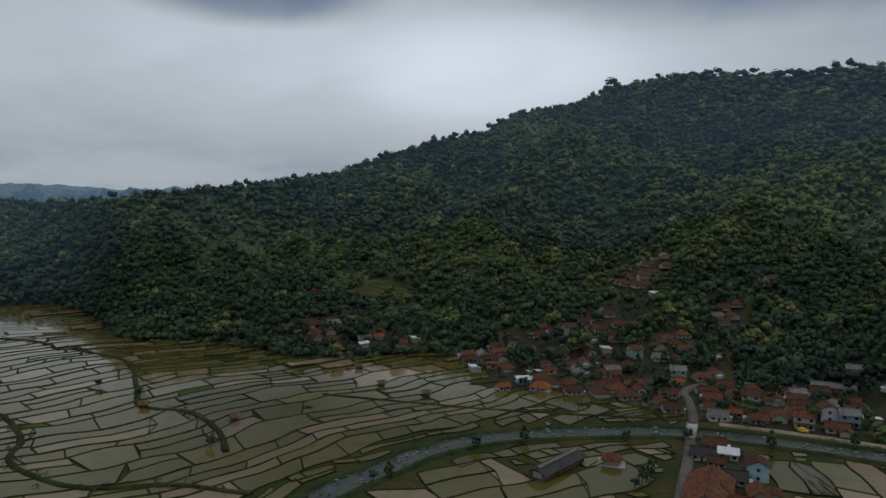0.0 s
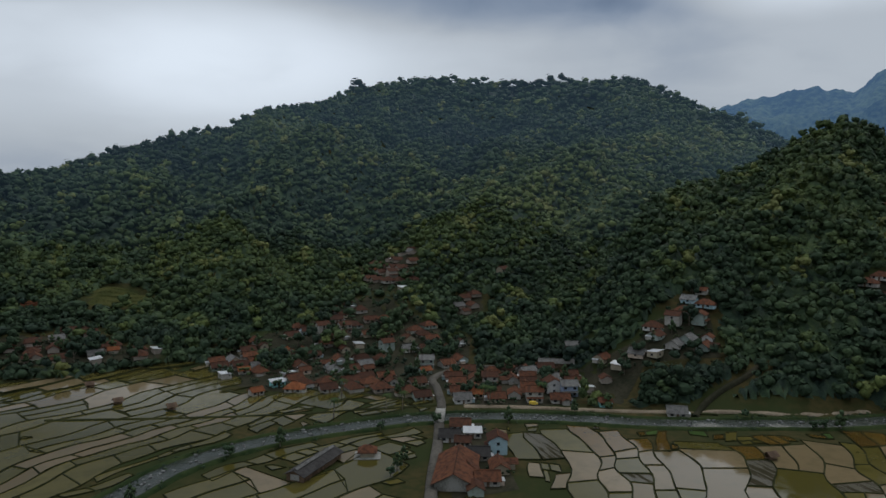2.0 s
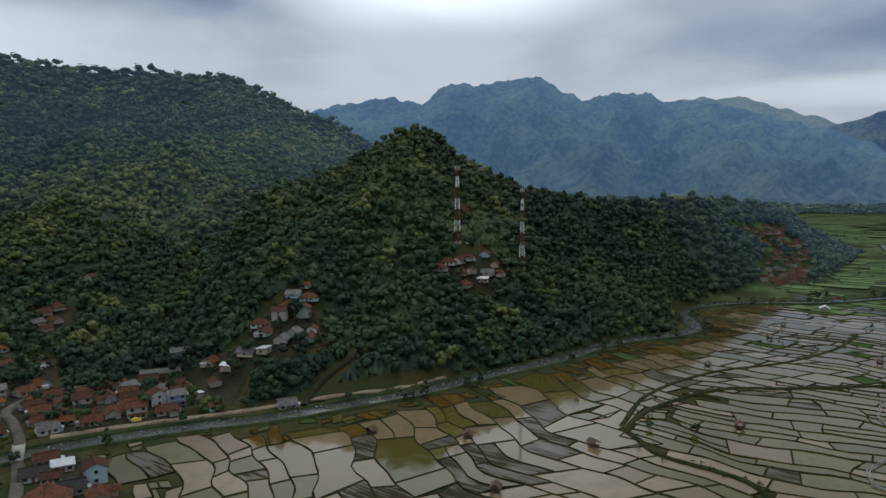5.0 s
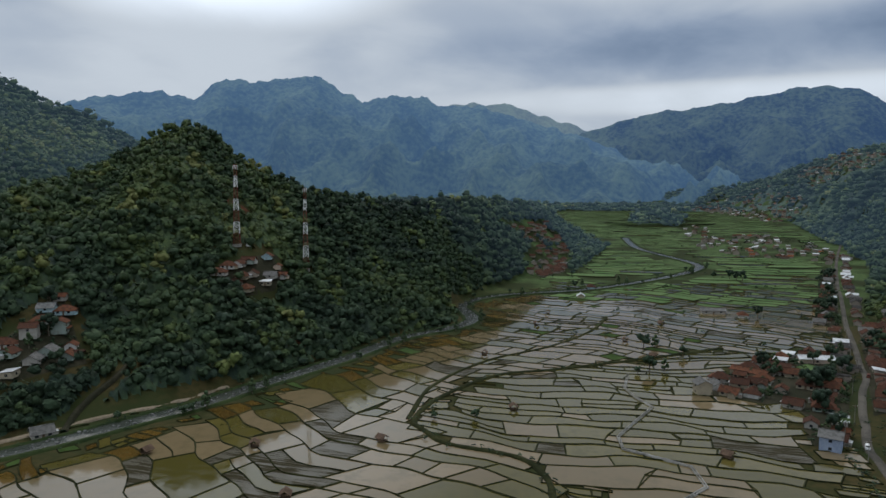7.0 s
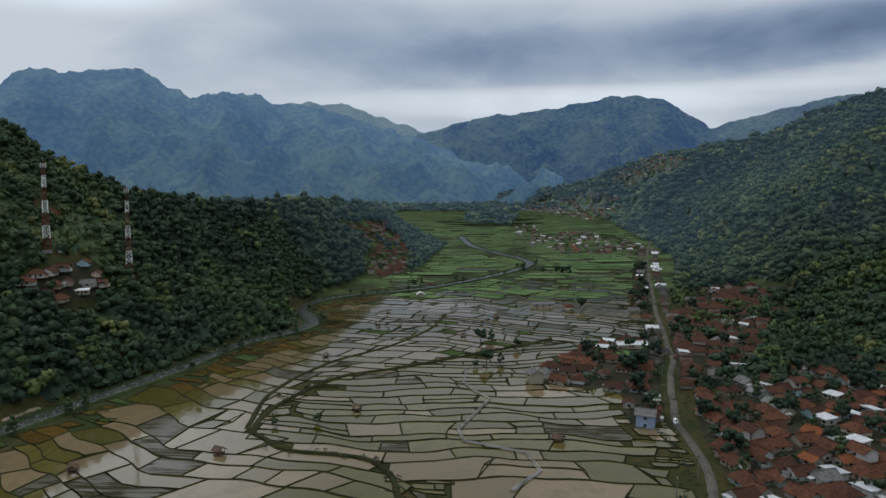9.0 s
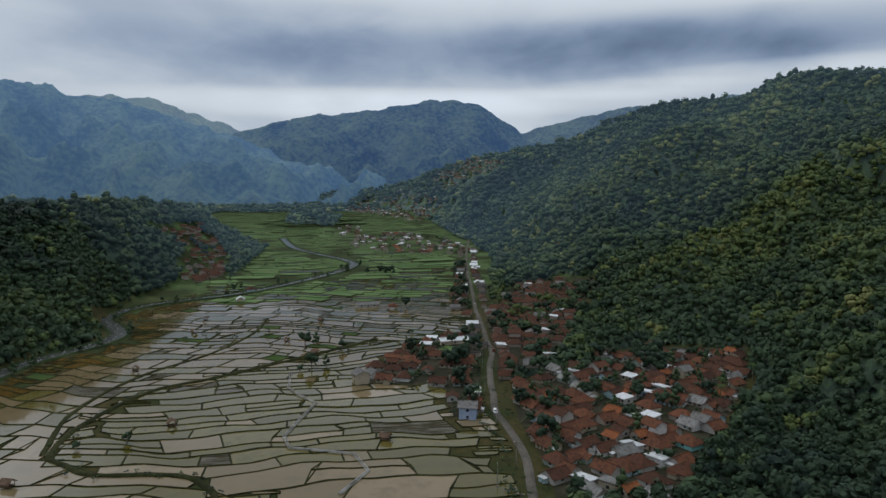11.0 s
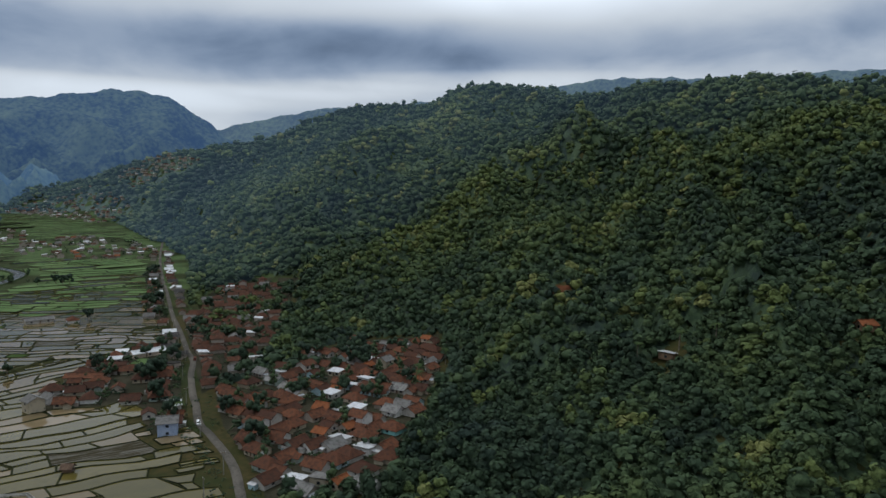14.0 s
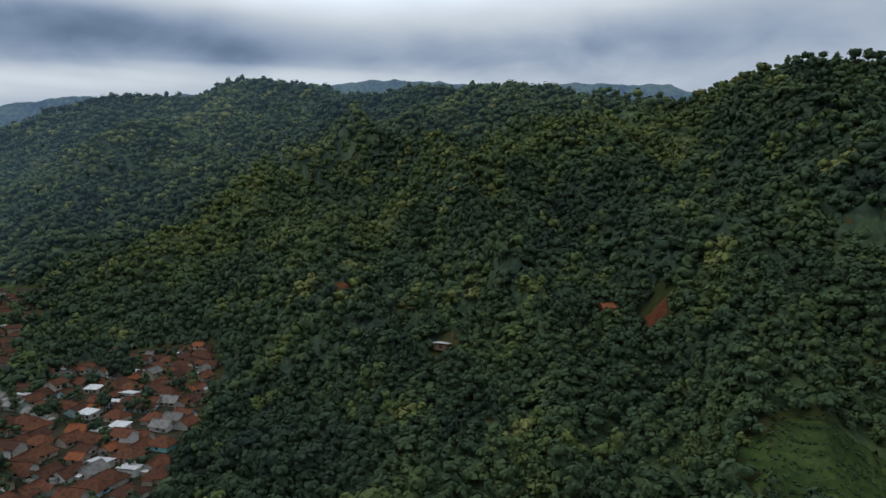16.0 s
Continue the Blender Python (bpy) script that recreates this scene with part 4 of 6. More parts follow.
def wooded(x, y, crowns=True):
    """Where trees may stand: on the hills, clear of hamlets, clearings, lines and fields."""
    az, d = polar(x, y)
    az = np.where(az < -90, az + 360, az)
    ok = (height(az, d) - valley(az, d)) > 0.4
    ok |= (az > 102) & (az < 180) & inside(x, y, RIGHT_OF_ROAD) | inside(x, y, NORTH_BANK)
    ok |= (x > 2060) & (x < 2330) & (y > -150) | (x > 1000) & (y < -200) | (az > 99) & (d > 1500) | inside(x, y, [(1500, 20), (1520, 110), (1580, 135), (1780, 130), (1800, 60), (1740, 15)]) | inside(x, y, RIVER_WOOD) | inside(x, y, [(784, 132), (800, 126), (1080, 118), (1120, 150), (980, 160)])
    close = built_up(x, y) & (crowns | (d < 1500))
    for shift in (4.5, -4.5):
        close |= (d < 1500) & (built_up(x + shift, y) | built_up(x, y + shift))
    # the side from which the village is open to the valley
    ahead = 1 + np.where(d > 1500, 26.0, 11.0) / np.maximum(d, 100)
    close |= crowns & (d > 400) & built_up(x * ahead, y * ahead)
    ok &= ~close | (wave(x / 60, y / 60, 77) > np.where(d > 1500, 0.7, np.where(d > 900, 0.95, 0.75))) & (d > 380)
    ok &= ~inside(x, y, NORTH_STRIP)
    for cx, cy, rad in CLEARINGS:
        ok &= np.hypot(x - cx, y - cy) > rad
    for line, gap in ((ROAD_LINE[::4], 6.5), (BRIDGE_ROAD[::2], 5.0), (SLOPE_PATH, 3.0), (RIVER_LINE[::3], 8.0), (RIVERSIDE[::2], 5.0)):
        ok &= distance(x, y, line) > gap
    return ok


GRID_AZ, GRID_D = np.arange(-40, 182, 0.5), np.geomspace(150, 2400, 240)
ga, gd = np.meshgrid(GRID_AZ, GRID_D)
HORIZON = np.maximum.accumulate((height(ga, gd) + 3.0 - EYE) / gd, 0)


def in_view(az, d, tall):
    """Leaves out trees deep in the dead ground behind a crest."""
    i = np.clip(np.searchsorted(GRID_D, d * 0.94) - 1, 0, len(GRID_D) - 1)
    j = np.clip(((az + 40) / 0.5).astype(int), 0, len(GRID_AZ) - 1)
    return (height(az, d) + 2.2 * tall - EYE) / d > HORIZON[i, j] - 0.01


def wood(name, label, near, far, step, protos, seed, span=(-38, 180), grow=1.0, lofty=1.0, stand=0.0, leaves=None):
    r = np.random.RandomState(seed)
    lim = far + 5
    gx, gy = np.meshgrid(np.arange(-lim, lim, step), np.arange(-lim, lim, step))
    gx = (gx + r.uniform(-0.42, 0.42, gx.shape) * step).ravel()
    gy = (gy + r.uniform(-0.42, 0.42, gy.shape) * step).ravel()
    az, d = polar(gx, gy)
    az = np.where(az < -90, az + 360, az)
    edge = r.uniform(-25, 25, d.shape)
    keep = (d > near + edge * (near > 200)) & (d < far + edge) & (az > span[0]) & (az < span[1])
    # not on the slopes turned away behind a crest
    back = np.ones(d.shape, bool)
    for n_ in range(len(HILLS)):
        rows = HILLS[n_][0]
        on = (az > rows[0][0]) & (az < rows[-1][0]) & (hill_part(az, d, n_) >= height(az, d) - 0.01)
        back &= ~on | (d < table(az, rows, 2) + 70)
    keep &= back
    keep[keep] &= in_view(az[keep], d[keep], step)
    gx, gy, d = gx[keep], gy[keep], d[keep]
    ok = wooded(gx, gy)
    gx, gy, d = gx[ok], gy[ok], d[ok]
    # more trees where the slope is steep
    steep = np.hypot(ground_z(gx + 3, gy) - ground_z(gx - 3, gy), ground_z(gx, gy + 3) - ground_z(gx, gy - 3)) / 6
    more = steep > 0.46 + 0.4 * r.rand(len(gx))
    gx, gy = (np.r_[g, g[more] + r.uniform(-0.5, 0.5, more.sum()) * step] for g in (gx, gy))
    ok = wooded(gx, gy)
    gx, gy = gx[ok], gy[ok]
    m = len(gx)
    patch = wave(gx / 300, gy / 300, 31) * 0.6 + wave(gx / 80, gy / 80, 32) * 0.45
    kinds = r.choice(4, m, p=(0.4, 0.25, 0.2, 0.15))
    bamboo = (patch > 0.72) & (r.rand(m) < 0.75)
    kinds[bamboo] = 4
    size = step * grow * (0.5 + 0.55 * r.rand(m) ** 1.3) * np.where(r.rand(m) < 0.09, 1.28, 1.0)
    high = np.minimum(size * r.uniform(0.75, 1.25, m) * lofty, 0.9 * step)
    clump = np.clip(wave(gx / 70, gy / 70, 33) + 0.5 * wave(gx / 30, gy / 30, 34) - 0.8, 0, 1)
    # crowns get a lighter tint up the spurs, standing in for light on the ridges
    lift = np.maximum(spurs(gx, gy, 0), np.maximum(spurs(gx, gy, 1), spurs(gx, gy, 2)))
    tint = np.clip(0.27 + 0.019 * lift + 0.22 * patch + 0.75 * clump + r.normal(0, 0.065, m) + np.where(bamboo, 0.12, 0.0) + np.where(r.rand(m) < 0.03, 0.2, 0), 0.02, 0.98)
    v, f, owner = planted(protos, kinds, gx, gy, ground_z(gx, gy) + stand * step - 0.34 * high, size, high, r.uniform(0, 6.28, m))
    me = mesh_from(name, v, f, leaves or LEAF, True)
    layer = me.attributes.new("tint", "FLOAT", "POINT")
    layer.data.foreach_set("value", tint[owner].astype(np.float32))
    return tagged(new(name, me), label, "forest", kind="stuff")


wood("forest_near", "dense mixed green trees and bamboo on the near slope", 150, 345, 5.4, NEAR_TREES, 1, grow=1.08, stand=0.12)
wood("forest_middle", "dense dark green forest covering the hillsides", 345, 700, 5.5, MID_TREES, 2, grow=1.0, stand=0.1)
wood("forest_far", "distant dark forest on the upper hills", 700, 1350, 8.0, FAR_TREES, 3, grow=1.02, lofty=0.9, stand=0.1, leaves=HAZE_LEAF)
wood("forest_distant", "faint dark woods on the farthest slopes", 1350, 2750, 13.0, FAR_TREES, 4, grow=1.1, lofty=0.7, leaves=HAZE_LEAF)


def underwood(name, label, near, far, share, fine, deep):
    """The closed leafy layer between the crowns, rough and uneven."""
    a_, d_ = np.arange(-38, 180, fine), np.exp(np.arange(math.log(near), math.log(far), deep))
    r = np.random.RandomState(7)
    az, d = np.meshgrid(a_, d_)
    az, d = az + r.uniform(-0.4, 0.4, az.shape) * fine, d * (1 + r.uniform(-0.4, 0.4, az.shape) * deep)
    seen = in_view(az, d, 4.0)
    for n_ in range(len(HILLS)):
        rows = HILLS[n_][0]
        on = (az > rows[0][0]) & (az < rows[-1][0]) & (hill_part(az, d, n_) >= height(az, d) - 0.01)
        seen &= ~on | (d < table(az, rows, 2) + 40)
    x, y = d * np.sin(np.radians(az)), d * np.cos(np.radians(az))
    ok = np.zeros(d.shape, bool)
    ok[seen] = wooded(x[seen], y[seen], False)
    patch = wave(x / 300, y / 300, 31) * 0.6 + wave(x / 80, y / 80, 32) * 0.45
    tint = np.clip(0.24 + 0.22 * patch + r.normal(0, 0.12, x.shape), 0.02, 0.98)
    whole = ok & ~built_up(x, y)
    whole[1:-1, 1:-1] &= ok[:-2, 1:-1] & ok[2:, 1:-1] & ok[1:-1, :-2] & ok[1:-1, 2:]
    z = height(az, d) + np.where(whole, 1.0, np.where(ok & (d > 1500), 0.22, -0.1)) * share * (0.6 + r.uniform(-0.9, 0.9, x.shape))
    f = grid_faces(*x.shape)
    f = f[ok.ravel()[f].all(1)]
    kept, f = np.unique(f, return_inverse=True)
    me = mesh_from(name, np.stack([x, y, z], -1).reshape(-1, 3)[kept], f.reshape(-1, 4)[:, ::-1], HAZE_LEAF if near > 600 else LEAF, True)
    me.attributes.new("tint", "FLOAT", "POINT").data.foreach_set("value", tint.ravel()[kept].astype(np.float32))
    return tagged(new(name, me), label, "undergrowth", kind="stuff")


underwood("undergrowth_near", "leafy undergrowth between the trees of the near slope", 150, 350, 0.9, 0.5, 0.0100)
underwood("undergrowth_middle", "leafy undergrowth between the trees of the hillsides", 335, 720, 2.6, 0.26, 0.0065)
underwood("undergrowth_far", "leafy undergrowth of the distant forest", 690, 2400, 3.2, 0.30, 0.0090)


# ---- houses ----
def part(name, bm, material, parent, label=""):
    """Links a bmesh as one mesh object under a thing or a part."""
    me = bpy.data.meshes.new(name)
    bm.to_mesh(me)
    bm.free()
    me.materials.append(material)
    ob = new(name, me)
    ob.parent = parent
    if label:
        ob["label"] = label
    return ob


def box(bm, x0, y0, z0, x1, y1, z1):
    v = [bm.verts.new(p) for p in ((x0, y0, z0), (x1, y0, z0), (x1, y1, z0), (x0, y1, z0), (x0, y0, z1), (x1, y0, z1), (x1, y1, z1), (x0, y1, z1))]
    for f in ((0, 3, 2, 1), (4, 5, 6, 7), (0, 1, 5, 4), (1, 2, 6, 5), (2, 3, 7, 6), (3, 0, 4, 7)):
        bm.faces.new([v[i] for i in f])
    return v


def boxes(*dims):
    bm = bmesh.new()
    for d in dims:
        box(bm, *d)
    return bm


def gable_walls(bm, w, d, h, rise):
    """A block with gable ends at -x and +x."""
    low = [bm.verts.new(p) for p in ((-w / 2, -d / 2, 0), (w / 2, -d / 2, 0), (w / 2, d / 2, 0), (-w / 2, d / 2, 0))]
    top = [bm.verts.new(p) for p in ((-w / 2, -d / 2, h), (w / 2, -d / 2, h), (w / 2, d / 2, h), (-w / 2, d / 2, h))]
    peak = [bm.verts.new((-w / 2, 0, h + rise)), bm.verts.new((w / 2, 0, h + rise))]
    bm.faces.new(low[::-1])
    bm.faces.new((low[0], low[1], top[1], top[0]))
    bm.faces.new((low[2], low[3], top[3], top[2]))
    bm.faces.new((low[1], low[2], top[2], peak[1], top[1]))
    bm.faces.new((low[3], low[0], top[0], peak[0], top[3]))


def slab(bm, corners, thick=0.16):
    """A roof slope with thickness from its four corners."""
    a = [bm.verts.new(c) for c in corners]
    b_ = [bm.verts.new((c[0], c[1], c[2] - thick)) for c in corners]
    n_ = len(corners)
    bm.faces.new(a)
    bm.faces.new(b_[::-1])
    for i in range(n_):
        j = (i + 1) % n_
        bm.faces.new((a[j], a[i], b_[i], b_[j]))


def gable_roof(bm, w, d, h, rise, eave=0.7, cx=0.0, cy=0.0, turn=False, sag=0.0):
    x, y = w / 2 + eave, d / 2 + eave
    low = h - rise * eave / (d / 2)
    for s in (1, -1):
        pts = [(-x * s, -y * s, low), (x * s, -y * s, low), (x * s, 0, h + rise), (-x * s, 0, h + rise)]
        if turn:
            pts = [(-q, p, z) for p, q, z in pts]
        slab(bm, [(p + cx, q + cy, z + 0.1) for p, q, z in pts])


def hip_roof(bm, w, d, h, rise, eave=0.7):
    x, y, r = w / 2 + eave, d / 2 + eave, max(0.4, (w - d) / 2 + 0.8)
    low, top = h - 0.3, h + rise
    slab(bm, [(-x, -y, low), (x, -y, low), (r, 0, top), (-r, 0, top)])
    slab(bm, [(x, y, low), (-x, y, low), (-r, 0, top), (r, 0, top)])
    slab(bm, [(x, -y, low), (x, y, low), (r, 0, top)])
    slab(bm, [(-x, y, low), (-x, -y, low), (-r, 0, top)])


def openings(house, w, d, h, floors=1):
    """Doors and windows, set into the walls."""
    door = part("door", boxes((-0.5, -d / 2 - 0.05, 0.05, 0.5, -d / 2 + 0.05, 2.05)), WOOD, house)
    for f in range(floors):
        z = 1.0 + 3.0 * f
        for x in (-w * 0.3, w * 0.3):
            part("window", boxes((x - 0.7, -d / 2 - 0.06, z, x + 0.7, -d / 2 + 0.05, z + 1.2)), PANE, house)
        part("window", boxes((-0.6, d / 2 - 0.05, z, 0.6, d / 2 + 0.06, z + 1.1)), PANE, house)
        part("window", boxes((w / 2 - 0.05, -0.6, z, w / 2 + 0.06, 0.6, z + 1.1)), PANE, house)


def ridge(house, w, z, material, turn=False, cx=0.0, cy=0.0):
    a = (-w / 2, -0.18, z, w / 2, 0.18, z + 0.2)
    if turn:
        a = (-0.18, -w / 2, z, 0.18, w / 2, z + 0.2)
    part("ridge_cap", boxes((a[0] + cx, a[1] + cy, a[2], a[3] + cx, a[4] + cy, a[5])), material, house)


def make_house(style, roof, wall, label, detail=True):
    house = tagged(new("house"), label, "house", "village houses")
    bm = bmesh.new()
    rf = bmesh.new()
    if style == "gable":
        w, d, h, rise = 8.0, 6.8, 2.6, 2.1
        gable_walls(bm, w, d, h, rise)
        gable_roof(rf, w, d, h, rise)
        if detail:
            ridge(house, w + 1.4, h + rise + 0.06, roof)
    elif style == "small":
        w, d, h, rise = 6.0, 5.2, 2.7, 1.5
        gable_walls(bm, w, d, h, rise)
        gable_roof(rf, w, d, h, rise, 0.6)
        if detail:
            ridge(house, w + 1.2, h + rise + 0.06, roof)
    elif style == "hip":
        w, d, h, rise = 8.8, 7.4, 2.7, 2.5
        box(bm, -w / 2, -d / 2, 0, w / 2, d / 2, h)
        hip_roof(rf, w, d, h, rise)
        if detail:
            ridge(house, 3.0, h + rise - 0.05, roof)
    elif style == "wing":
        w, d, h, rise = 8.6, 6.2, 2.6, 2.0
        gable_walls(bm, w, d, h, rise)
        gable_roof(rf, w, d, h, rise)
        box(bm, 0.6, -d / 2 - 2.8, 0, w / 2 - 0.2, -d / 2, 2.7)
        gable_roof(rf, 4.6, 3.6, 2.7, 1.25, 0.5, 2.35, -d / 2 - 1.2, True)
        if detail:
            ridge(house, w + 1.4, h + rise + 0.06, roof)
    elif style == "two_storey":
        w, d, h, rise = 7.6, 7.0, 6.0, 1.8
        gable_walls(bm, w, d, h, rise)
        gable_roof(rf, w, d, h, rise, 0.7)
        slab(rf, [(-w / 2 - 0.3, -d / 2 - 1.5, 2.8), (w / 2 + 0.3, -d / 2 - 1.5, 2.8), (w / 2 + 0.3, -d / 2, 3.2), (-w / 2 - 0.3, -d / 2, 3.2)])
        if detail:
            ridge(house, w + 1.4, h + rise + 0.06, roof)
    elif style == "lean":
        w, d, h, rise = 7.0, 5.4, 2.8, 0.7
        box(bm, -w / 2, -d / 2, 0, w / 2, d / 2, h)
        slab(rf, [(-w / 2 - 0.5, -d / 2 - 0.7, h + 0.1), (w / 2 + 0.5, -d / 2 - 0.7, h + 0.1), (w / 2 + 0.5, d / 2 + 0.5, h + 0.8), (-w / 2 - 0.5, d / 2 + 0.5, h + 0.8)], 0.1)
    elif style == "long":
        w, d, h, rise = 19.0, 7.4, 3.0, 1.5
        gable_walls(bm, w, d, h, rise)
        gable_roof(rf, w, d, h, rise, 0.7)
        if detail:
            ridge(house, w + 1.4, h + rise + 0.06, roof)
    part("wall", bm, wall, house)
    part("roof", rf, roof, house)
    if detail and style in ("gable", "hip", "wing"):
        cover = {"gable": TIN, "hip": TILE, "wing": ASBESTOS}[style]
        low = bmesh.new()
        slab(low, [(w / 2 + 0.1, -d / 2 + 0.4, 2.35), (w / 2 + 1.9, -d / 2 + 0.4, 2.0), (w / 2 + 1.9, d / 2 - 2.8, 2.0), (w / 2 + 0.1, d / 2 - 2.8, 2.35)], 0.08)
        part("lean_to_roof", low, cover, house, "sheet roof of a lean-to")
        part("lean_to_wall", boxes((w / 2 + 0.02, -d / 2 + 0.7, 0, w / 2 + 1.6, d / 2 - 3.1, 1.9)), wall, house)
    if detail:
        openings(house, w, d, h, 2 if style == "two_storey" else 1)
    return house


PROTO = {}


def place_house(style, roof, wall, label, x, y, turn, size=1.0, detail=True):
    """A house on the ground: the first of its kind is built, the next are copies."""
    key = (style, roof.name, wall.name, label, detail)
    m = pose(x, y, float(ground_z(x, y)) - 0.15, 0, 0, turn)
    if key not in PROTO:
        PROTO[key] = make_house(style, roof, wall, label, detail)
        PROTO[key].matrix_basis = m
        return PROTO[key]
    return copy_thing(PROTO[key], m)


LOOKS = (
    ("gable", TILE, PLASTER, "plastered village house with a brown terracotta gable roof", 0.28),
    ("hip", TILE, PLASTER, "plastered village house with a terracotta hip roof", 0.22),
    ("wing", TILE, PLASTER, "village house with a tiled roof and gabled porch wing", 0.18),
    ("small", TILE, PLASTER, "small village house under weathered red tiles", 0.12),
    ("two_storey", TILE, PLASTER, "two-storey plastered house with a tiled roof", 0.05),
    ("gable", ASBESTOS, PLASTER, "village house under grey corrugated sheets", 0.06),
    ("lean", TIN, PLASTER, "low plastered house with a pale sheet metal roof", 0.055),
    ("small", NEW_TILE, PLASTER, "small house with a fresh orange tiled roof", 0.035),
)
# houses that stand out: x, y, turn, look
SPECIAL = []


JOINED = {}


def joined_house(style, roof, x, y, turn):
    """A distant house, added to the one mesh of far walls or far roofs."""
    key = (style, roof.name, "far")
    if key not in PROTO:
        proto = make_house(style, roof, PLASTER, "", False)
        PROTO[key] = [(o.name.split(".")[0], o.data) for o in proto.children]
        for o in (*proto.children, proto):
            bpy.data.objects.remove(o)
    # on the steep far slopes a house stands on a levelled terrace
    far_slope = math.hypot(x, y) > 1400
    near_by = np.array([(0, 0), (12, 0), (-12, 0), (0, 12), (0, -12)]) * far_slope + (x, y)
    m = pose(x, y, float(ground_z(near_by[:, 0], near_by[:, 1]).max()) + (1.2 if far_slope else -0.15), 0, 0, turn)
    for kind, me in PROTO[key]:
        slot = (kind, me.materials[0])
        bm = JOINED.setdefault(slot, bmesh.new())
        old = len(bm.verts)
        bm.from_mesh(me)
        bm.verts.ensure_lookup_table()
        bmesh.ops.transform(bm, matrix=m, verts=bm.verts[old:])


def village(name, spacing, turn, seed, most, detail=True):
    r = np.random.RandomState(seed)
    polygon = VILLAGES[name]
    xs, ys = [p[0] for p in polygon], [p[1] for p in polygon]
    taken = [(s[0], s[1]) for s in SPECIAL]
    made = 0
    c, s = math.cos(radians(turn)), math.sin(radians(turn))
    span = max(max(xs) - min(xs), max(ys) - min(ys))
    steps = int(span / spacing) + 2
    cells = [(i, j) for i in range(-steps, steps) for j in range(-steps, steps)]
    r.shuffle(cells)
    mx, my = (max(xs) + min(xs)) / 2, (max(ys) + min(ys)) / 2
    for i, j in cells:
        u, v = (i + r.uniform(-0.22, 0.22)) * spacing, (j + 0.35 * (i % 2) + r.uniform(-0.16, 0.16)) * spacing * 0.92
        x, y = mx + u * c - v * s, my + u * s + v * c
        if made >= most or not inside(np.array([x]), np.array([y]), polygon)[0] or r.rand() < 0.08:
            continue
        if any((x - a) ** 2 + (y - b_) ** 2 < (spacing * 0.82) ** 2 for a, b_ in taken):
            continue
        if min(distance(np.array([x]), np.array([y]), line)[0] for line in (ROAD_LINE[::3], BRIDGE_ROAD, RIVERSIDE)) < 6.2 or distance(np.array([x]), np.array([y]), RIVER_LINE[::3])[0] < 17:
            continue
        k = r.choice(len(LOOKS), p=[q[4] for q in LOOKS] if name not in ("distant", "distant_edge", "hillside", "valley_lane") else (0.13, 0.06, 0.06, 0.08, 0.10, 0.08, 0.45, 0.04))
        style, roof, wall, label, _ = LOOKS[k]
        face = turn + r.choice((0, 0, 90, 180, 180, 270)) + r.uniform(-7, 7)
        if detail:
            place_house(style, roof, wall, label, x, y, face)
        else:
            joined_house(style, roof, x, y, face)
        taken.append((x, y))
        made += 1


def special(x, y, turn, style, roof, wall, label):
    SPECIAL.append((x, y))
    return place_house(style, roof, wall, label, x, y, turn)


# ---- houses that can be told apart ----
special(249, -109, 28, "lean", TIN, PLASTER, "house with a bright white sheet metal roof")
special(235, -113, 28, "lean", TIN, PLASTER, "house with a bright white sheet metal roof")
special(250, -133, 24, "hip", TILE, TEAL_WALL, "teal painted house with a broad tiled roof")
special(270, -144, 24, "gable", ASBESTOS, PLASTER, "house under pale grey sheet roofing")
special(343, -178, 115, "two_storey", ASBESTOS, PLASTER, "white two-storey house with a pale gable")
special(381, -151, 20, "gable", ASBESTOS, PLASTER, "long grey sheet-roofed house at the wood's edge")
special(366, -134, 20, "gable", ASBESTOS, PLASTER, "house under pale grey sheet roofing")
special(290, -119, 28, "gable", NEW_TILE, PLASTER, "house with a fresh orange tiled roof")
special(297, -53, 75, "two_storey", ASBESTOS, BLUE_WALL, "blue-grey two-storey house beside the paddies")
special(331, -62, 80, "small", TIN, PLASTER, "small roadside house with a white roof")
special(449, -70, 100, "long", TIN, PLASTER, "long white-roofed building beside the road")
special(425, -46, 60, "long", TILE, PLASTER, "long red tiled school building")
special(405, -32, 60, "long", TILE, PLASTER, "long red tiled school building")
special(217, -88, 40, "lean", ASBESTOS, PLASTER, "low shed under grey sheets near the road")
special(221, -80, 35, "lean", TIN, PLASTER, "low house with a patched white metal roof")
special(31, 349, 20, "small", NEW_TILE, PLASTER, "small house with a bright orange roof beside the fields")
special(50, 349, -25, "hip", NEW_TILE, PLASTER, "house with an orange hip roof beside the fields")
special(43, 362, 10, "lean", TIN, TEAL_WALL, "turquoise house with a white metal roof")
special(128, 370, -15, "two_storey", ASBESTOS, PLASTER, "white two-storey house with a grey roof")
special(106, 314, 0, "gable", TILE, PLASTER, "white plastered house at the bridge road")
special(109, 257, -22, "lean", TIN, PLASTER, "house with a bright white metal roof near the bridge")
special(99, 257, -22, "gable", DARK_SHEET, PLASTER, "house under dark weathered sheets near the bridge")
special(108, 268, -22, "gable", TILE, PLASTER, "tiled roadside house near the bridge")
special(102, 235, -22, "gable", DARK_SHEET, PLASTER, "house under dark weathered sheets near the bridge")
special(96, 213, -20, "gable", TILE, PLASTER, "tiled roadside house near the bridge")
special(175, 336, 10, "gable", ASBESTOS, PLASTER, "house under pale grey sheets above the river")
special(196, 341, -28, "long", ASBESTOS, WOOD, "long grey-roofed shed at the wood's edge")
special(219, 351, -24, "long", ASBESTOS, WOOD, "long grey-roofed shed at the wood's edge")
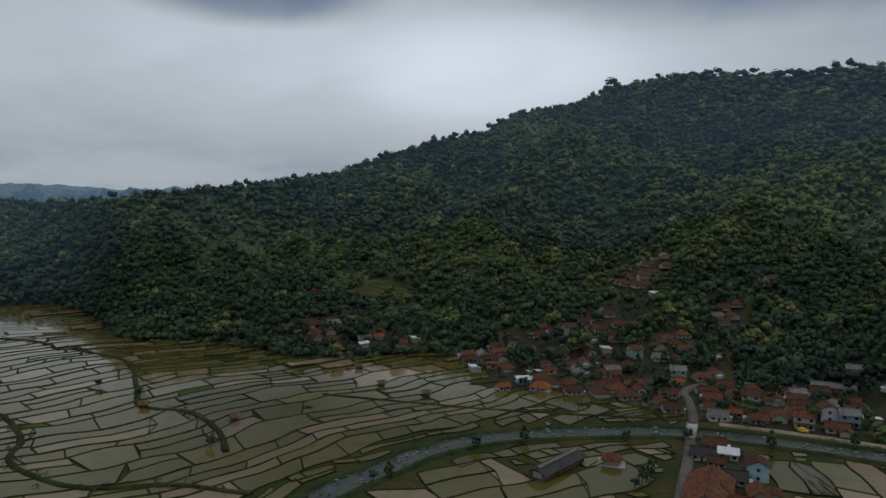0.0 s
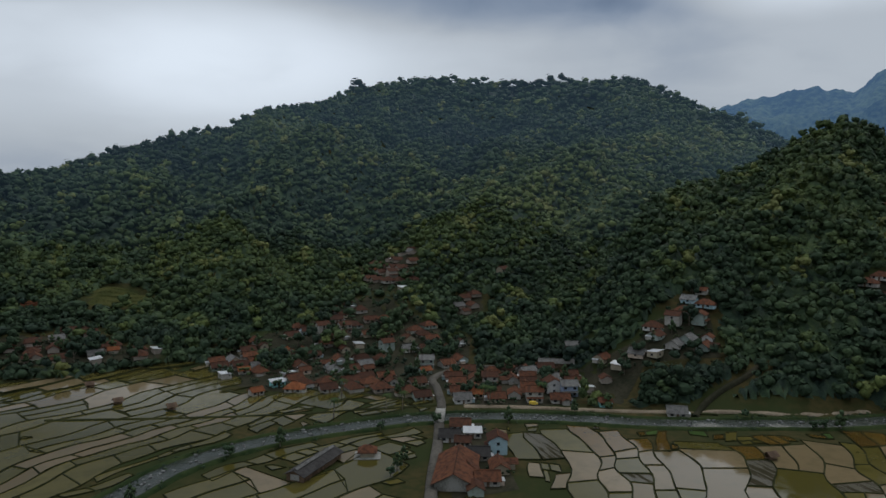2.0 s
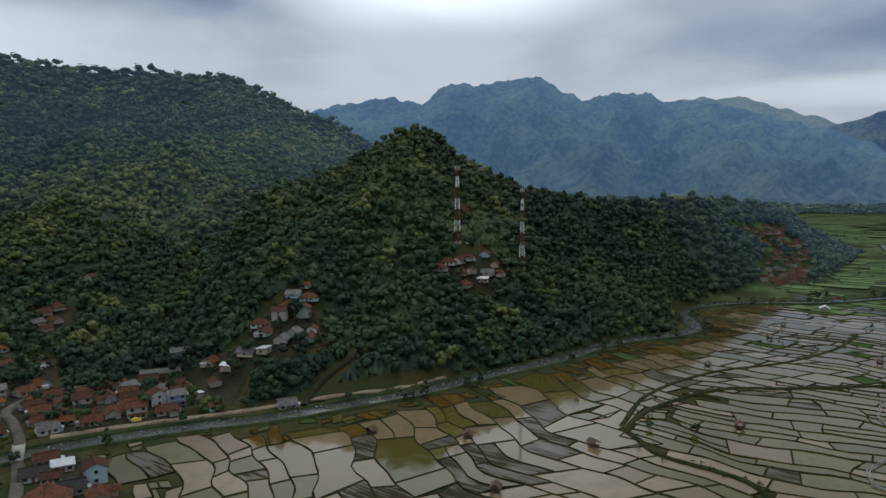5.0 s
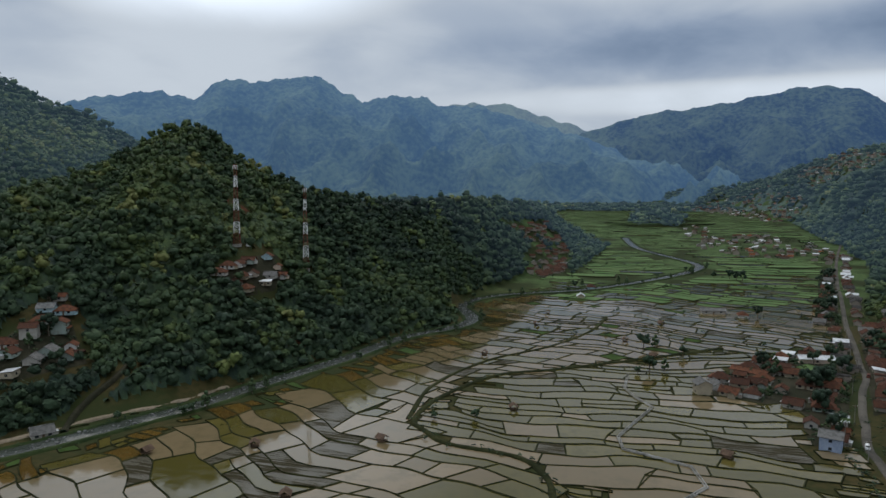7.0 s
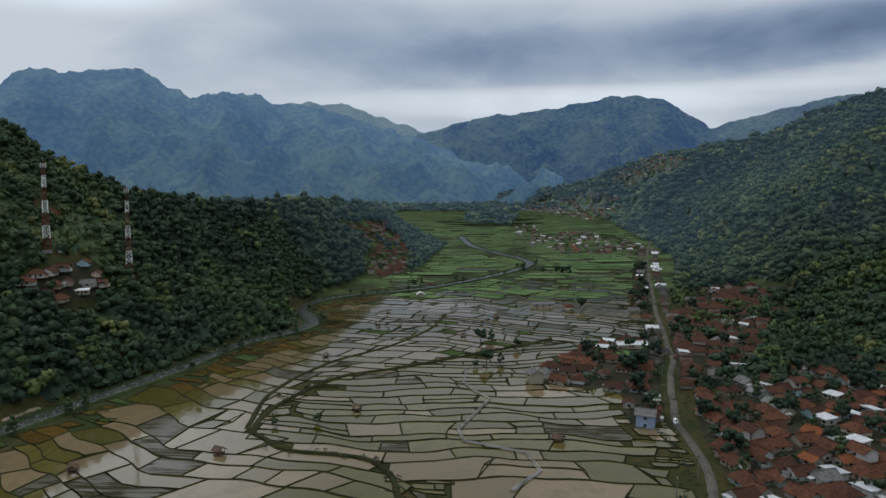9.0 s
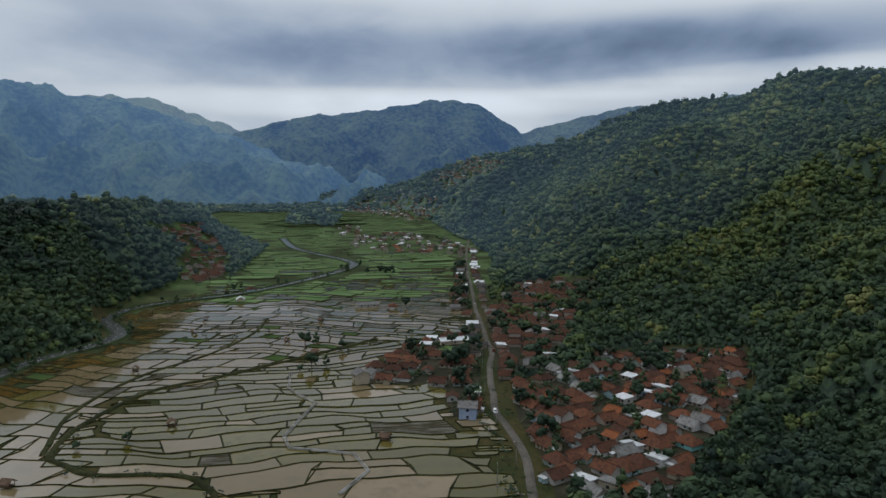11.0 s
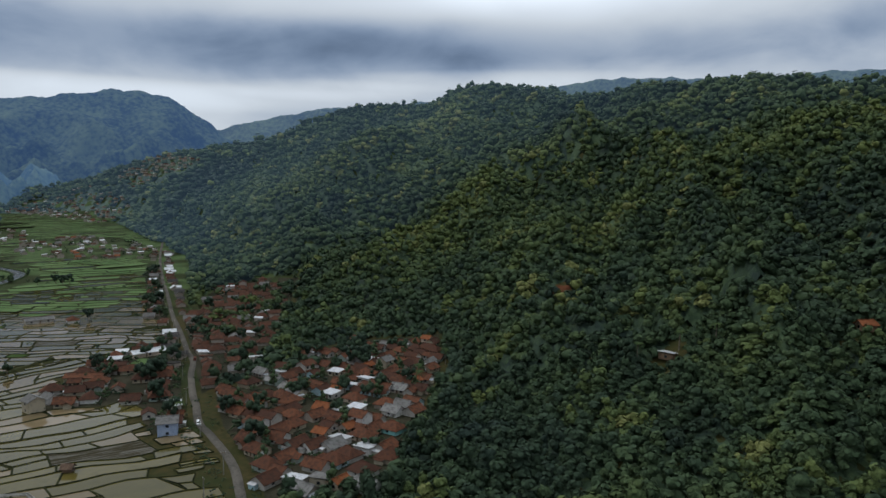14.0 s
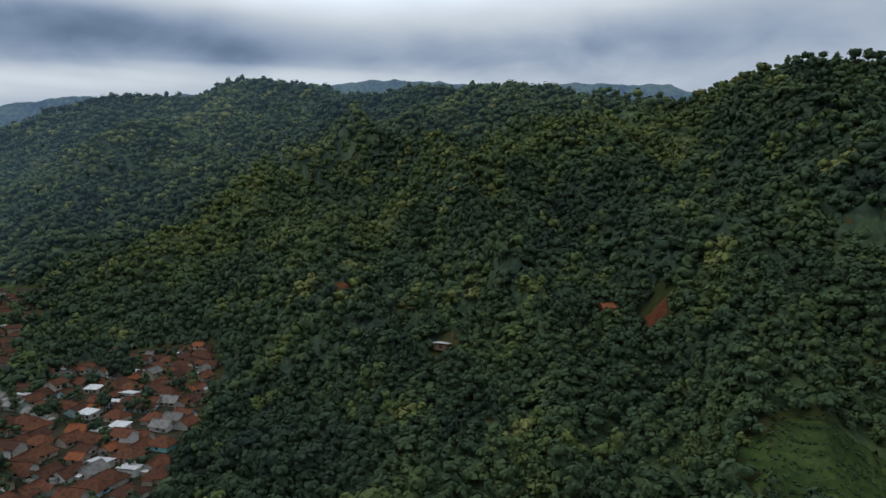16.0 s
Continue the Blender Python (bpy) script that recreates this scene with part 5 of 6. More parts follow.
special(184, 274, -20, "small", TILE, TEAL_WALL, "small green house beside the river lane")
special(206, 250, -30, "gable", ASBESTOS, PLASTER, "grey-roofed house on the river bank")
special(123, 303, -10, "gable", ASBESTOS, PLASTER, "house under grey sheets at the crossing")
special(177, 295, -20, "two_storey", ASBESTOS, BLUE_WALL, "blue two-storey house above the river")
special(150, 527, 10, "hip", TILE, PLASTER, "white-walled house high above the village")
special(244, 514, 20, "two_storey", TILE, PLASTER, "white house on the wooded spur")
special(139, -285, 60, "small", NEW_TILE, WOOD, "lone hut with a bright orange roof in the forest")
special(203, -247, 10, "lean", TIN, WOOD, "small white-roofed hut in a forest clearing")
special(843, -270, 20, "gable", TILE, PLASTER, "tiled house high on the wooded slope")
special(701, -263, 10, "gable", TIN, PLASTER, "white-roofed house on the wooded slope")
special(211, 303, 40, "lean", TIN, PLASTER, "house with a white metal roof among trees")
special(702, 94, 15, "hip", TILE, PLASTER, "tiled farmhouse among the rice fields")
special(648, 96, 10, "gable", TIN, PLASTER, "white-roofed farm shed among the rice fields")
special(606, -18, -80, "long", ASBESTOS, PLASTER, "long grey farm building in the fields")
special(594, -40, 5, "hip", TILE, PLASTER, "tiled farmhouse among the rice fields")
special(360, -7, 20, "two_storey", ASBESTOS, PLASTER, "white two-storey house beside the paddies")
special(372, -14, 20, "gable", ASBESTOS, PLASTER, "grey-roofed house beside the paddies")

SPECIAL += [(430, -62), (422, -60), (438, -68)]

# shops and houses lining the road
rr = np.random.RandomState(31)
for i in range(60, len(ROAD_LINE) - 40, 3):
    p, q = ROAD_LINE[i], ROAD_LINE[i + 1] - ROAD_LINE[i]
    q = q / np.linalg.norm(q)
    for side in (-1, 1):
        off = side * rr.uniform(6.6, 11.0)
        x, y = p[0] - q[1] * off, p[1] + q[0] * off
        if rr.rand() < (0.75 if side < 0 else 0.42) and all((x - a) ** 2 + (y - b_) ** 2 > 70 for a, b_ in SPECIAL):
            SPECIAL.append((x, y))
            joined_house(("gable", "wing", "small", "lean", "gable")[rr.randint(5)], (TIN, ASBESTOS, TILE, TILE, DARK_SHEET, TILE)[rr.randint(6)], x, y, math.degrees(math.atan2(q[1], q[0])) + rr.choice((0, 90)) + rr.uniform(-6, 6))
for name, spacing, turn, seed, most, detail in (
    ("right", 8.1, 26, 1, 140, True), ("main", 11.0, 8, 2, 78, True), ("riverside", 10.0, -20, 3, 32, True), ("bridgehead", 10.0, -22, 4, 10, True), ("road_west", 10.5, 75, 5, 30, True),
    ("slope", 10.5, 30, 8, 26, True), ("mast", 8.4, 20, 10, 24, True), ("road_east", 10.5, 75, 6, 120, False), ("hamlet_west", 11.0, 10, 7, 24, False), ("riverside_east", 12.0, -25, 9, 9, False),
    ("upper", 11.0, 10, 11, 22, False), ("spur", 10.0, 15, 12, 8, False), ("road_far", 12.0, 80, 13, 16, False), ("island", 10.5, 10, 14, 80, False), ("distant_edge", 13.5, 5, 15, 85, False), ("distant", 17.0, 15, 16, 170, False), ("hillside", 17.0, 10, 17, 80, False), ("valley_lane", 14.0, 5, 18, 14, False),
):
    village(name, spacing, turn, seed, most, detail)
for (kind, mat), bm in JOINED.items():
    me = bpy.data.meshes.new("far_house_" + kind)
    bm.to_mesh(me)
    bm.free()
    me.materials.append(mat)
    tagged(new("far_house_" + kind, me), "plastered walls of distant village houses" if kind == "wall" else "weathered roofs of distant village houses", "houses", kind="stuff")


# ---- large halls and sheds ----
def big_hall():
    hall = tagged(new("hall"), "large hall with a broad rusty red tiled roof beside the road", "hall")
    bm = bmesh.new()
    gable_walls(bm, 26, 13, 3.2, 3.4)
    part("wall", bm, CONCRETE, hall)
    rf = bmesh.new()
    gable_roof(rf, 26, 13, 3.2, 3.4, 1.2)
    part("roof", rf, TILE, hall)
    ridge(hall, 28, 6.66, TILE)
    for x in (-9, -3, 3, 9):
        for y0, y1 in ((-6.56, -6.4), (6.4, 6.56)):
            window = part("window", boxes((x - 1, y0, 1.2, x + 1, y1, 2.8)), PANE, hall)
            part("window_sill", boxes((x - 1.15, y0 - 0.08, 1.08, x + 1.15, y1 + 0.08, 1.19)), CONCRETE, window, "concrete sill")
    part("door", boxes((12.9, -1.5, 0.1, 13.06, 1.5, 2.6)), WOOD, hall)
    return hall


hall = big_hall()
hall.matrix_basis = pose(88, 222, -0.1, 0, 0, 64)


def long_barn():
    barn = tagged(new("poultry_barn"), "long dark-roofed barn on posts standing in the paddies", "barn")
    bm = bmesh.new()
    gable_walls(bm, 25, 7.0, 2.6, 1.5)
    part("wall", bm, WOOD, barn)
    rf = bmesh.new()
    gable_roof(rf, 25, 7.0, 2.6, 1.5, 0.9)
    part("roof", rf, DARK_SHEET, barn)
    vent = bmesh.new()
    gable_roof(vent, 24, 1.2, 4.3, 0.35, 0.3)
    part("roof_vent", vent, ASBESTOS, barn)
    part("gable_panel", boxes((-12.62, -1.8, 0.5, -12.52, 1.8, 2.5)), CONCRETE, barn, "pale end panel")
    for x in (-10, -5, 0, 5, 10):
        for y in (-4.2, 4.2):
            part("post", boxes((x - 0.1, y - 0.1, 0, x + 0.1, y + 0.1, 2.1)), WOOD, barn)
    return barn


barn = long_barn()
barn.matrix_basis = pose(42, 246, 0.1, 0, 0, 47)


def field_hut(roof, label):
    hut = tagged(new("field_hut"), label, "hut", "huts in the paddies")
    part("platform", boxes((-1.7, -1.5, 0.5, 1.7, 1.5, 0.65)), WOOD, hut)
    for x in (-1.5, 1.5):
        for y in (-1.3, 1.3):
            part("post", boxes((x - 0.08, y - 0.08, 0, x + 0.08, y + 0.08, 2.2)), WOOD, hut)
    rf = bmesh.new()
    gable_roof(rf, 3.4, 3.0, 2.1, 1.1, 0.6)
    part("roof", rf, roof, hut)
    part("back_wall", boxes((-1.6, 1.25, 0.65, 1.6, 1.33, 2.1)), WOOD, hut)
    return hut


hut = field_hut(THATCH, "small open field hut with an old brown thatch roof")
hut.matrix_basis = pose(304, 75, 0.1, 0, 0, 20)
for x, y, turn in ((274, -15, 60), (403, 118, 10), (508, 108, 30), (247, 115, 70), (189, 123, 25), (-8, 338, 15), (-92, 300, 40), (-140, 318, 5), (-205, 300, 70), (470, 40, 15), (540, 20, 50), (205, 195, 0), (225, 160, 30), (-48, 392, 5), (560, 110, 5), (430, 20, 80), (-32, 356, 20)):
    copy_thing(hut, pose(x, y, float(ground_z(x, y)) + 0.1, 0, 0, turn))
pavilion = tagged(new("pavilion"), "small square pavilion with a red hip roof on a concrete apron", "pavilion")
part("apron", boxes((-5, -4, 0, 5, 4, 0.35)), CONCRETE, pavilion)
part("wall", boxes((-2.6, -2.2, 0.35, 2.6, 2.2, 2.2)), PLASTER, pavilion)
rf = bmesh.new()
hip_roof(rf, 5.6, 4.8, 2.7, 1.9, 0.9)
part("roof", rf, TILE, pavilion)
for x in (-2.5, 2.5):
    for y in (-2.1, 2.1):
        part("post", boxes((x - 0.1, y - 0.1, 0.3, x + 0.1, y + 0.1, 2.8)), WOOD, pavilion)
pavilion.matrix_basis = pose(63, 251, 0.1, 0, 0, -18)


# ---- masts ----
def rod(bm, a, b_, r):
    """A square rod between two points."""
    a, b_ = Vector(a), Vector(b_)
    z = (b_ - a).normalized()
    x = z.orthogonal().normalized() * r
    y = z.cross(x).normalized() * r
    v = [bm.verts.new(p + s * x + t * y) for p in (a, b_) for s, t in ((1, 1), (-1, 1), (-1, -1), (1, -1))]
    for i in range(4):
        j = (i + 1) % 4
        bm.faces.new((v[i], v[j], v[4 + j], v[4 + i]))


def mast(tall, foot, top, sections, label):
    tower = tagged(new("radio_mast"), label, "radio mast", "masts on the hill")
    for k in range(sections):
        z0, z1 = tall * k / sections, tall * (k + 1) / sections
        bm = bmesh.new()
        bays = 3
        for q in range(bays):
            a, b_ = z0 + (z1 - z0) * q / bays, z0 + (z1 - z0) * (q + 1) / bays
            wa, wb = (foot + (top - foot) * min(1, z / tall * 1.15) for z in (a, b_))
            ca = [(sx * wa / 2, sy * wa / 2, a) for sx, sy in ((-1, -1), (1, -1), (1, 1), (-1, 1))]
            cb = [(sx * wb / 2, sy * wb / 2, b_) for sx, sy in ((-1, -1), (1, -1), (1, 1), (-1, 1))]
            for i in range(4):
                j = (i + 1) % 4
                rod(bm, ca[i], cb[i], 0.11)
                rod(bm, ca[i], cb[j], 0.05)
                rod(bm, ca[j], cb[i], 0.05)
                rod(bm, cb[i], cb[j], 0.05)
        part("lattice_section", bm, WHITE_PAINT if k % 2 else RED_PAINT, tower, "white painted lattice" if k % 2 else "red painted lattice")
    for n_ in range(6):
        a = 6.283 * n_ / 6
        p = (math.cos(a) * (top / 2 + 0.6), math.sin(a) * (top / 2 + 0.6))
        part("panel_antenna", boxes((p[0] - 0.18, p[1] - 0.18, tall - 3.0, p[0] + 0.18, p[1] + 0.18, tall - 0.6)), WHITE_PAINT, tower)
    for n_, z in enumerate((tall * 0.82, tall * 0.74)):
        bm = bmesh.new()
        bmesh.ops.create_cone(bm, cap_ends=True, segments=14, radius1=0.8, radius2=0.7, depth=0.5, matrix=Matrix.Translation((-(top / 2 + 0.7), 0.3 * n_, z)) @ Matrix.Rotation(radians(90), 4, "Y"))
        part("dish_antenna", bm, WHITE_PAINT, tower)
    part("platform", boxes((-top / 2 - 0.8, -top / 2 - 0.8, tall - 3.4, top / 2 + 0.8, top / 2 + 0.8, tall - 3.25)), STEEL, tower)
    part("lightning_rod", boxes((-0.06, -0.06, tall, 0.06, 0.06, tall + 3)), STEEL, tower)
    part("footing", boxes((-foot / 2 - 0.6, -foot / 2 - 0.6, -1.5, foot / 2 + 0.6, foot / 2 + 0.6, 0.4)), CONCRETE, tower)
    return tower


for x, y, tall, foot, n_ in ((400, 294.5, 55.0, 4.4, 7), (435, 261.5, 59.0, 4.2, 7)):
    mast(tall, foot, 1.7, n_, "red and white lattice radio mast on the wooded hill").matrix_basis = pose(x, y, float(ground_z(x, y)) + 1.0, 0, 0, 30)
for x, y in ((407, 290), (430, 264)):
    cabin = tagged(new("equipment_cabin"), "white equipment cabin at the foot of a mast", "cabin")
    part("body", boxes((-1.8, -1.4, -0.6, 1.8, 1.4, 2.8)), WHITE_PAINT, cabin)
    part("roof", boxes((-2.0, -1.6, 2.8, 2.0, 1.6, 2.95)), TIN, cabin)
    part("door", boxes((-0.45, -1.46, 0, 0.45, -1.38, 2.0)), STEEL, cabin)
    cabin.matrix_basis = pose(x, y, float(ground_z(x, y)) + 0.4, 0, 0, 25)


# ---- red soil, terraces ----
def patch(name, cx, cy, rx, ry, turn, material, label, lift=0.5, steps=0):
    """A bare patch laid on the slope, stepped where it is terraced."""
    s = np.linspace(0, 1, 15)
    a = np.linspace(0, 6.283, 41)[:-1]
    aa_, ss = np.meshgrid(a, s)
    edge = 1 + 0.14 * np.sin(3 * aa_ + cx) + 0.09 * np.sin(7 * aa_ + cy)
    u, v = np.cos(aa_) * ss * rx * edge, np.sin(aa_) * ss * ry * edge
    c, k = math.cos(radians(turn)), math.sin(radians(turn))
    x, y = cx + u * c - v * k, cy + u * k + v * c
    z = ground_z(x, y) + lift * (1.0 - 1.3 * ss ** 4)
    if steps:
        z = z + 0.45 * np.sign(np.sin(v / ry * steps * 3.1416 + 0.25 * u / rx))
    tagged(new(name, mesh_from(name, np.stack([x, y, z], -1).reshape(-1, 3), grid_faces(len(s), len(a), True), material)), label, "clearing", kind="structure")


patch("clearing", 311, -279, 8, 6, 20, RED_SOIL, "bare red soil clearing in the forest")
patch("clearing", 121, -296, 8, 5, 10, RED_SOIL, "bare red soil clearing in the forest")
patch("clearing", 446, 328, 10, 7, -40, RED_SOIL, "eroded red soil scar on the wooded hill")
patch("clearing", 358, 228, 7, 14, 30, RED_SOIL, "eroded red soil scar above the river", 1.2)
patch("lawn", 430, -63, 15, 8, 150, PADDY["rice"], "mown green lawn beside the school", 0.35)
patch("terrace", 32, -206, 24, 22, 10, TERRACE_GREEN, "green terraced plantation on the near slope", 0.8, 8)
patch("terrace", -48, 572, 24, 17, 20, TERRACE, "pale terraced field on the hillside", 1.0, 5)
patch("terrace", -104, 562, 14, 8, 5, RED_SOIL, "reddish terraced field on the hillside", 1.0, 3)
patch("terrace", -287, 633, 60, 22, -25, BANK, "open green field among the woods", 2.0)
for name, polygon in VILLAGES.items():
    if name not in ("distant", "distant_edge", "hillside", "valley_lane", "island"):
        p = np.array(polygon, float)
        c = p.mean(0)
        s = np.linspace(0, 1, 12)[:, None, None]
        ring = np.vstack([np.linspace(a, b_, 6)[:-1] for a, b_ in zip(p, np.roll(p, -1, 0))])
        q = c + (ring - c)[None] * s * 1.02
        z = ground_z(q[..., 0], q[..., 1]) + 0.10 + 0.05 * (1 - s[..., 0] ** 6)
        me = mesh_from("village_yard", np.concatenate([q, z[..., None]], -1).reshape(-1, 3), grid_faces(12, len(ring), True), SAND)
        tagged(new("village_yard", me), "trodden brown earth between the village houses", "yard", kind="structure")


# ---- trees that stand alone ----
def tree(seed, size, high, tint, kind="tree"):
    thing = tagged(new(kind), "", kind)
    pv, pf = crown(seed, 10, 90, 0.10, 2, (0.75, 0.75, 0.4), 0.38, 1.2)
    me = mesh_from("crown", pv * (size, size, high) + (0, 0, 0.25 * high), pf, LEAF, True)
    layer = me.attributes.new("tint", "FLOAT", "POINT")
    layer.data.foreach_set("value", np.full(len(pv), tint, np.float32))
    new("crown", me).parent = thing
    bm = bmesh.new()
    bmesh.ops.create_cone(bm, cap_ends=True, segments=7, radius1=0.07 * size + 0.1, radius2=0.03 * size, depth=high, matrix=Matrix.Translation((0, 0, high / 2 - 0.2)))
    for a in (0.3, 2.4, 4.4):
        rod(bm, (0, 0, high * 0.6), (math.cos(a) * size * 0.35, math.sin(a) * size * 0.35, high * 1.0), 0.02 * size)
    part("trunk", bm, BARK, thing)
    return thing


def palm(high):
    thing = tagged(new("palm_tree"), "tall slender coconut palm", "palm tree", "palms")
    bm = bmesh.new()
    for k in range(6):
        z0, z1 = high * k / 6, high * (k + 1) / 6
        rod(bm, (0.5 * (k / 6) ** 2, 0, z0), (0.5 * ((k + 1) / 6) ** 2, 0, z1), 0.2 - 0.015 * k)
    part("trunk", bm, BARK, thing)
    r_ = np.random.RandomState(4)
    for k in range(14):
        bm = bmesh.new()
        a, drop = 6.283 * k / 14 + r_.uniform(-0.2, 0.2), r_.uniform(0.1, 1.0)
        prev = None
        for q in range(6):
            t = q / 5
            out, z = 3.4 * t, high + 1.3 * t - (1.6 + 2.2 * drop) * t * t
            wide = 0.55 * (1 - t * 0.8) * (0.4 if q == 0 else 1)
            cx, cy = 0.5 + math.cos(a) * out, math.sin(a) * out
            row = [bm.verts.new((cx - math.sin(a) * o, cy + math.cos(a) * o, z - abs(o) * 0.5)) for o in (-wide, 0, wide)]
            if prev:
                bm.faces.new((prev[0], prev[1], row[1], row[0]))
                bm.faces.new((prev[1], prev[2], row[2], row[1]))
            prev = row
        part("frond", bm, FROND, thing)
    return thing


FROND = two_tone("palm_frond", (0.03, 0.052, 0.02), (0.06, 0.085, 0.03), 0.3, 2.0)
r = np.random.RandomState(21)
KINDS = []
for seed, size, high, tint, label in ((41, 3.4, 4.2, 0.20, "dark green broad-leaved village tree"), (42, 2.6, 3.4, 0.40, "mid green bushy tree"), (43, 4.6, 5.4, 0.12, "large dark spreading tree"), (44, 1.8, 2.2, 0.30, "small round garden tree")):
    proto = tree(seed, size, high, tint)
    tagged(proto, label, "tree", "single trees")
    proto.matrix_basis = pose(0, 0, -300)
    KINDS.append(proto)
palm_proto = palm(9.0)
palm_proto.matrix_basis = pose(131, 296, 0)
spots = [(793, -46, 2), (800, -24, 0), (790, -52, 2), (804, -40, 2), (595, -51, 2), (393, 20, 0), (398, 12, 1), (388, 26, 3), (452, 27, 0), (456, 20, 1), (439, 3, 0), (350, -58, 2), (420, -80, 2), (254, -163, 2), (262, -170, 2), (248, -158, 0), (-150, 335, 3), (-178, 352, 3),
         (-92, 268, 3), (-230, 282, 0), (-242, 250, 2), (-262, 262, 0), (70, 235, 1), (66, 230, 3), (74, 240, 1), (280, 105, 3), (286, 88, 3), (700, 110, 0), (712, 104, 1), (640, 150, 1)]
first = dict.fromkeys(range(4), True)
for name, most, seed in (("right", 66, 3), ("main", 76, 4), ("riverside", 18, 5), ("road_west", 28, 6), ("road_east", 28, 7), ("hamlet_west", 30, 8), ("slope", 14, 9), ("road_far", 26, 11)):
    polygon = VILLAGES[name]
    rr = np.random.RandomState(seed)
    got = 0
    while got < most:
        x, y = (rr.uniform(min(p[k] for p in polygon), max(p[k] for p in polygon)) for k in (0, 1))
        if inside(np.array([x]), np.array([y]), polygon)[0] and min(distance(np.array([x]), np.array([y]), line)[0] for line in (ROAD_LINE[::3], BRIDGE_ROAD, RIVERSIDE)) > 4.5:
            spots.append((x, y, rr.choice(4, p=(0.35, 0.35, 0.1, 0.2))))
            got += 1
for side in range(46):
    i = r.randint(20, len(RIVER_LINE) - 90)
    spots.append((RIVER_LINE[i][0] + r.uniform(-3, 3), RIVER_LINE[i][1] + 8.5 * r.choice((-1, 1)), r.choice((1, 3))))
for x, y, k in spots:
    m = pose(x, y, float(ground_z(x, y)) - 0.1, 0, 0, r.uniform(0, 360)) @ Matrix.Diagonal((*[r.uniform(0.8, 1.2)] * 3, 1))
    if first[k]:
        KINDS[k].matrix_basis = m
        first[k] = False
    else:
        copy_thing(KINDS[k], m)
for x, y in ((133, 293), (92, 300), (60, 300), (84, 299), (160, 290), (118, 380), (200, -250), (215, -240), (190, -262), (330, -210), (345, -220), (-70, 430), (70, 330), (310, -60), (300, -175), (312, -182)):
    copy_thing(palm_proto, pose(x, y, float(ground_z(x, y)), 0, 0, r.uniform(0, 360)))


# bushes along canals and ditches
def bushes(name, lines, count, label, seed, spread=2.0):
    rr = np.random.RandomState(seed)
    xy = []
    for n_ in range(count):
        line = lines[rr.randint(len(lines))]
        xy.append(line[rr.randint(len(line))] + rr.normal(0, spread, 2))
    xy = np.array(xy)
    size = rr.uniform(0.5, 1.3, count)
    tint = rr.uniform(0.1, 0.5, count)
    v, f, owner = planted([crown(51, 3, 6, 0.18, 1, (0.8, 0.8, 0.25), 0.5), crown(52, 4, 6, 0.18, 1, (0.9, 0.9, 0.25), 0.42)], rr.randint(0, 2, count), xy[:, 0], xy[:, 1], ground_z(xy[:, 0], xy[:, 1]) + 0.1, size, size * 0.8, rr.uniform(0, 6.28, count))
    me = mesh_from(name, v, f, LEAF, True)
    me.attributes.new("tint", "FLOAT", "POINT").data.foreach_set("value", tint[owner].astype(np.float32))
    tagged(new(name, me), label, "bush", kind="stuff")


bushes("bank_bushes", [CANAL, LEFT_DITCH, LEFT_DITCH_LOW, RIVER_LINE[:150] + (0, 8.2), RIVER_LINE[:200] - (0, 8.2), RIVER_LINE[:150] + (0, 7.4), ROAD_LINE[:90] + (2, 6), ROAD_LINE[:90] + (2, 8), ROAD_LINE[:90] - (2, 5), ROAD_LINE[10:160] + (3, 6)], 1150, "scrubby green bushes on the canal banks", 6)


def garden(name, count, seed):
    """Shrubs and banana clumps that fill the gaps between the houses of a village."""
    rr = np.random.RandomState(seed)
    polygon = VILLAGES[name]
    low, top = np.min(polygon, 0), np.max(polygon, 0)
    xy = rr.uniform(low, top, (count * 4, 2))
    xy = xy[inside(xy[:, 0], xy[:, 1], polygon)]
    for line in (ROAD_LINE[::3], BRIDGE_ROAD):
        xy = xy[distance(xy[:, 0], xy[:, 1], line) > 3.6]
    return xy[:count]


def shrubs(name, xy, label, seed, small=0.9, large=2.2):
    rr = np.random.RandomState(seed)
    count = len(xy)
    size = rr.uniform(small, large, count)
    v, f, owner = planted([crown(53, 3, 5, 0.18, 1, (0.8, 0.8, 0.25), 0.5), crown(54, 4, 5, 0.18, 1, (0.9, 0.9, 0.3), 0.42), plume(55, 5, 4, 0.34)], rr.choice(3, count, p=(0.45, 0.35, 0.2)), xy[:, 0], xy[:, 1], ground_z(xy[:, 0], xy[:, 1]), size, size * 0.9, rr.uniform(0, 6.28, count))
    me = mesh_from(name, v, f, LEAF, True)
    me.attributes.new("tint", "FLOAT", "POINT").data.foreach_set("value", rr.uniform(0.05, 0.5, count)[owner].astype(np.float32))
    tagged(new(name, me), label, "shrubs", kind="stuff")


shrubs("village_shrubs", np.vstack([garden(name, count, 60 + k) for k, (name, count) in enumerate((("right", 420), ("main", 420), ("riverside", 130), ("road_west", 150), ("road_east", 170), ("hamlet_west", 120), ("slope", 100), ("bridgehead", 30), ("upper", 60), ("island", 160), ("road_far", 110)))]), "dark green shrubs and banana plants between the houses", 8)
rows = np.array([(34 + u, -206 + v + 1.6 * math.sin(u / 6)) for v in np.arange(-20, 21, 3.4) for u in np.arange(-22, 23, 1.7) if u * u + v * v < 430])
shrubs("plantation_rows", rows + np.random.RandomState(3).normal(0, 0.3, rows.shape), "rows of low green shrubs on a terraced plantation", 9, 0.8, 1.25)


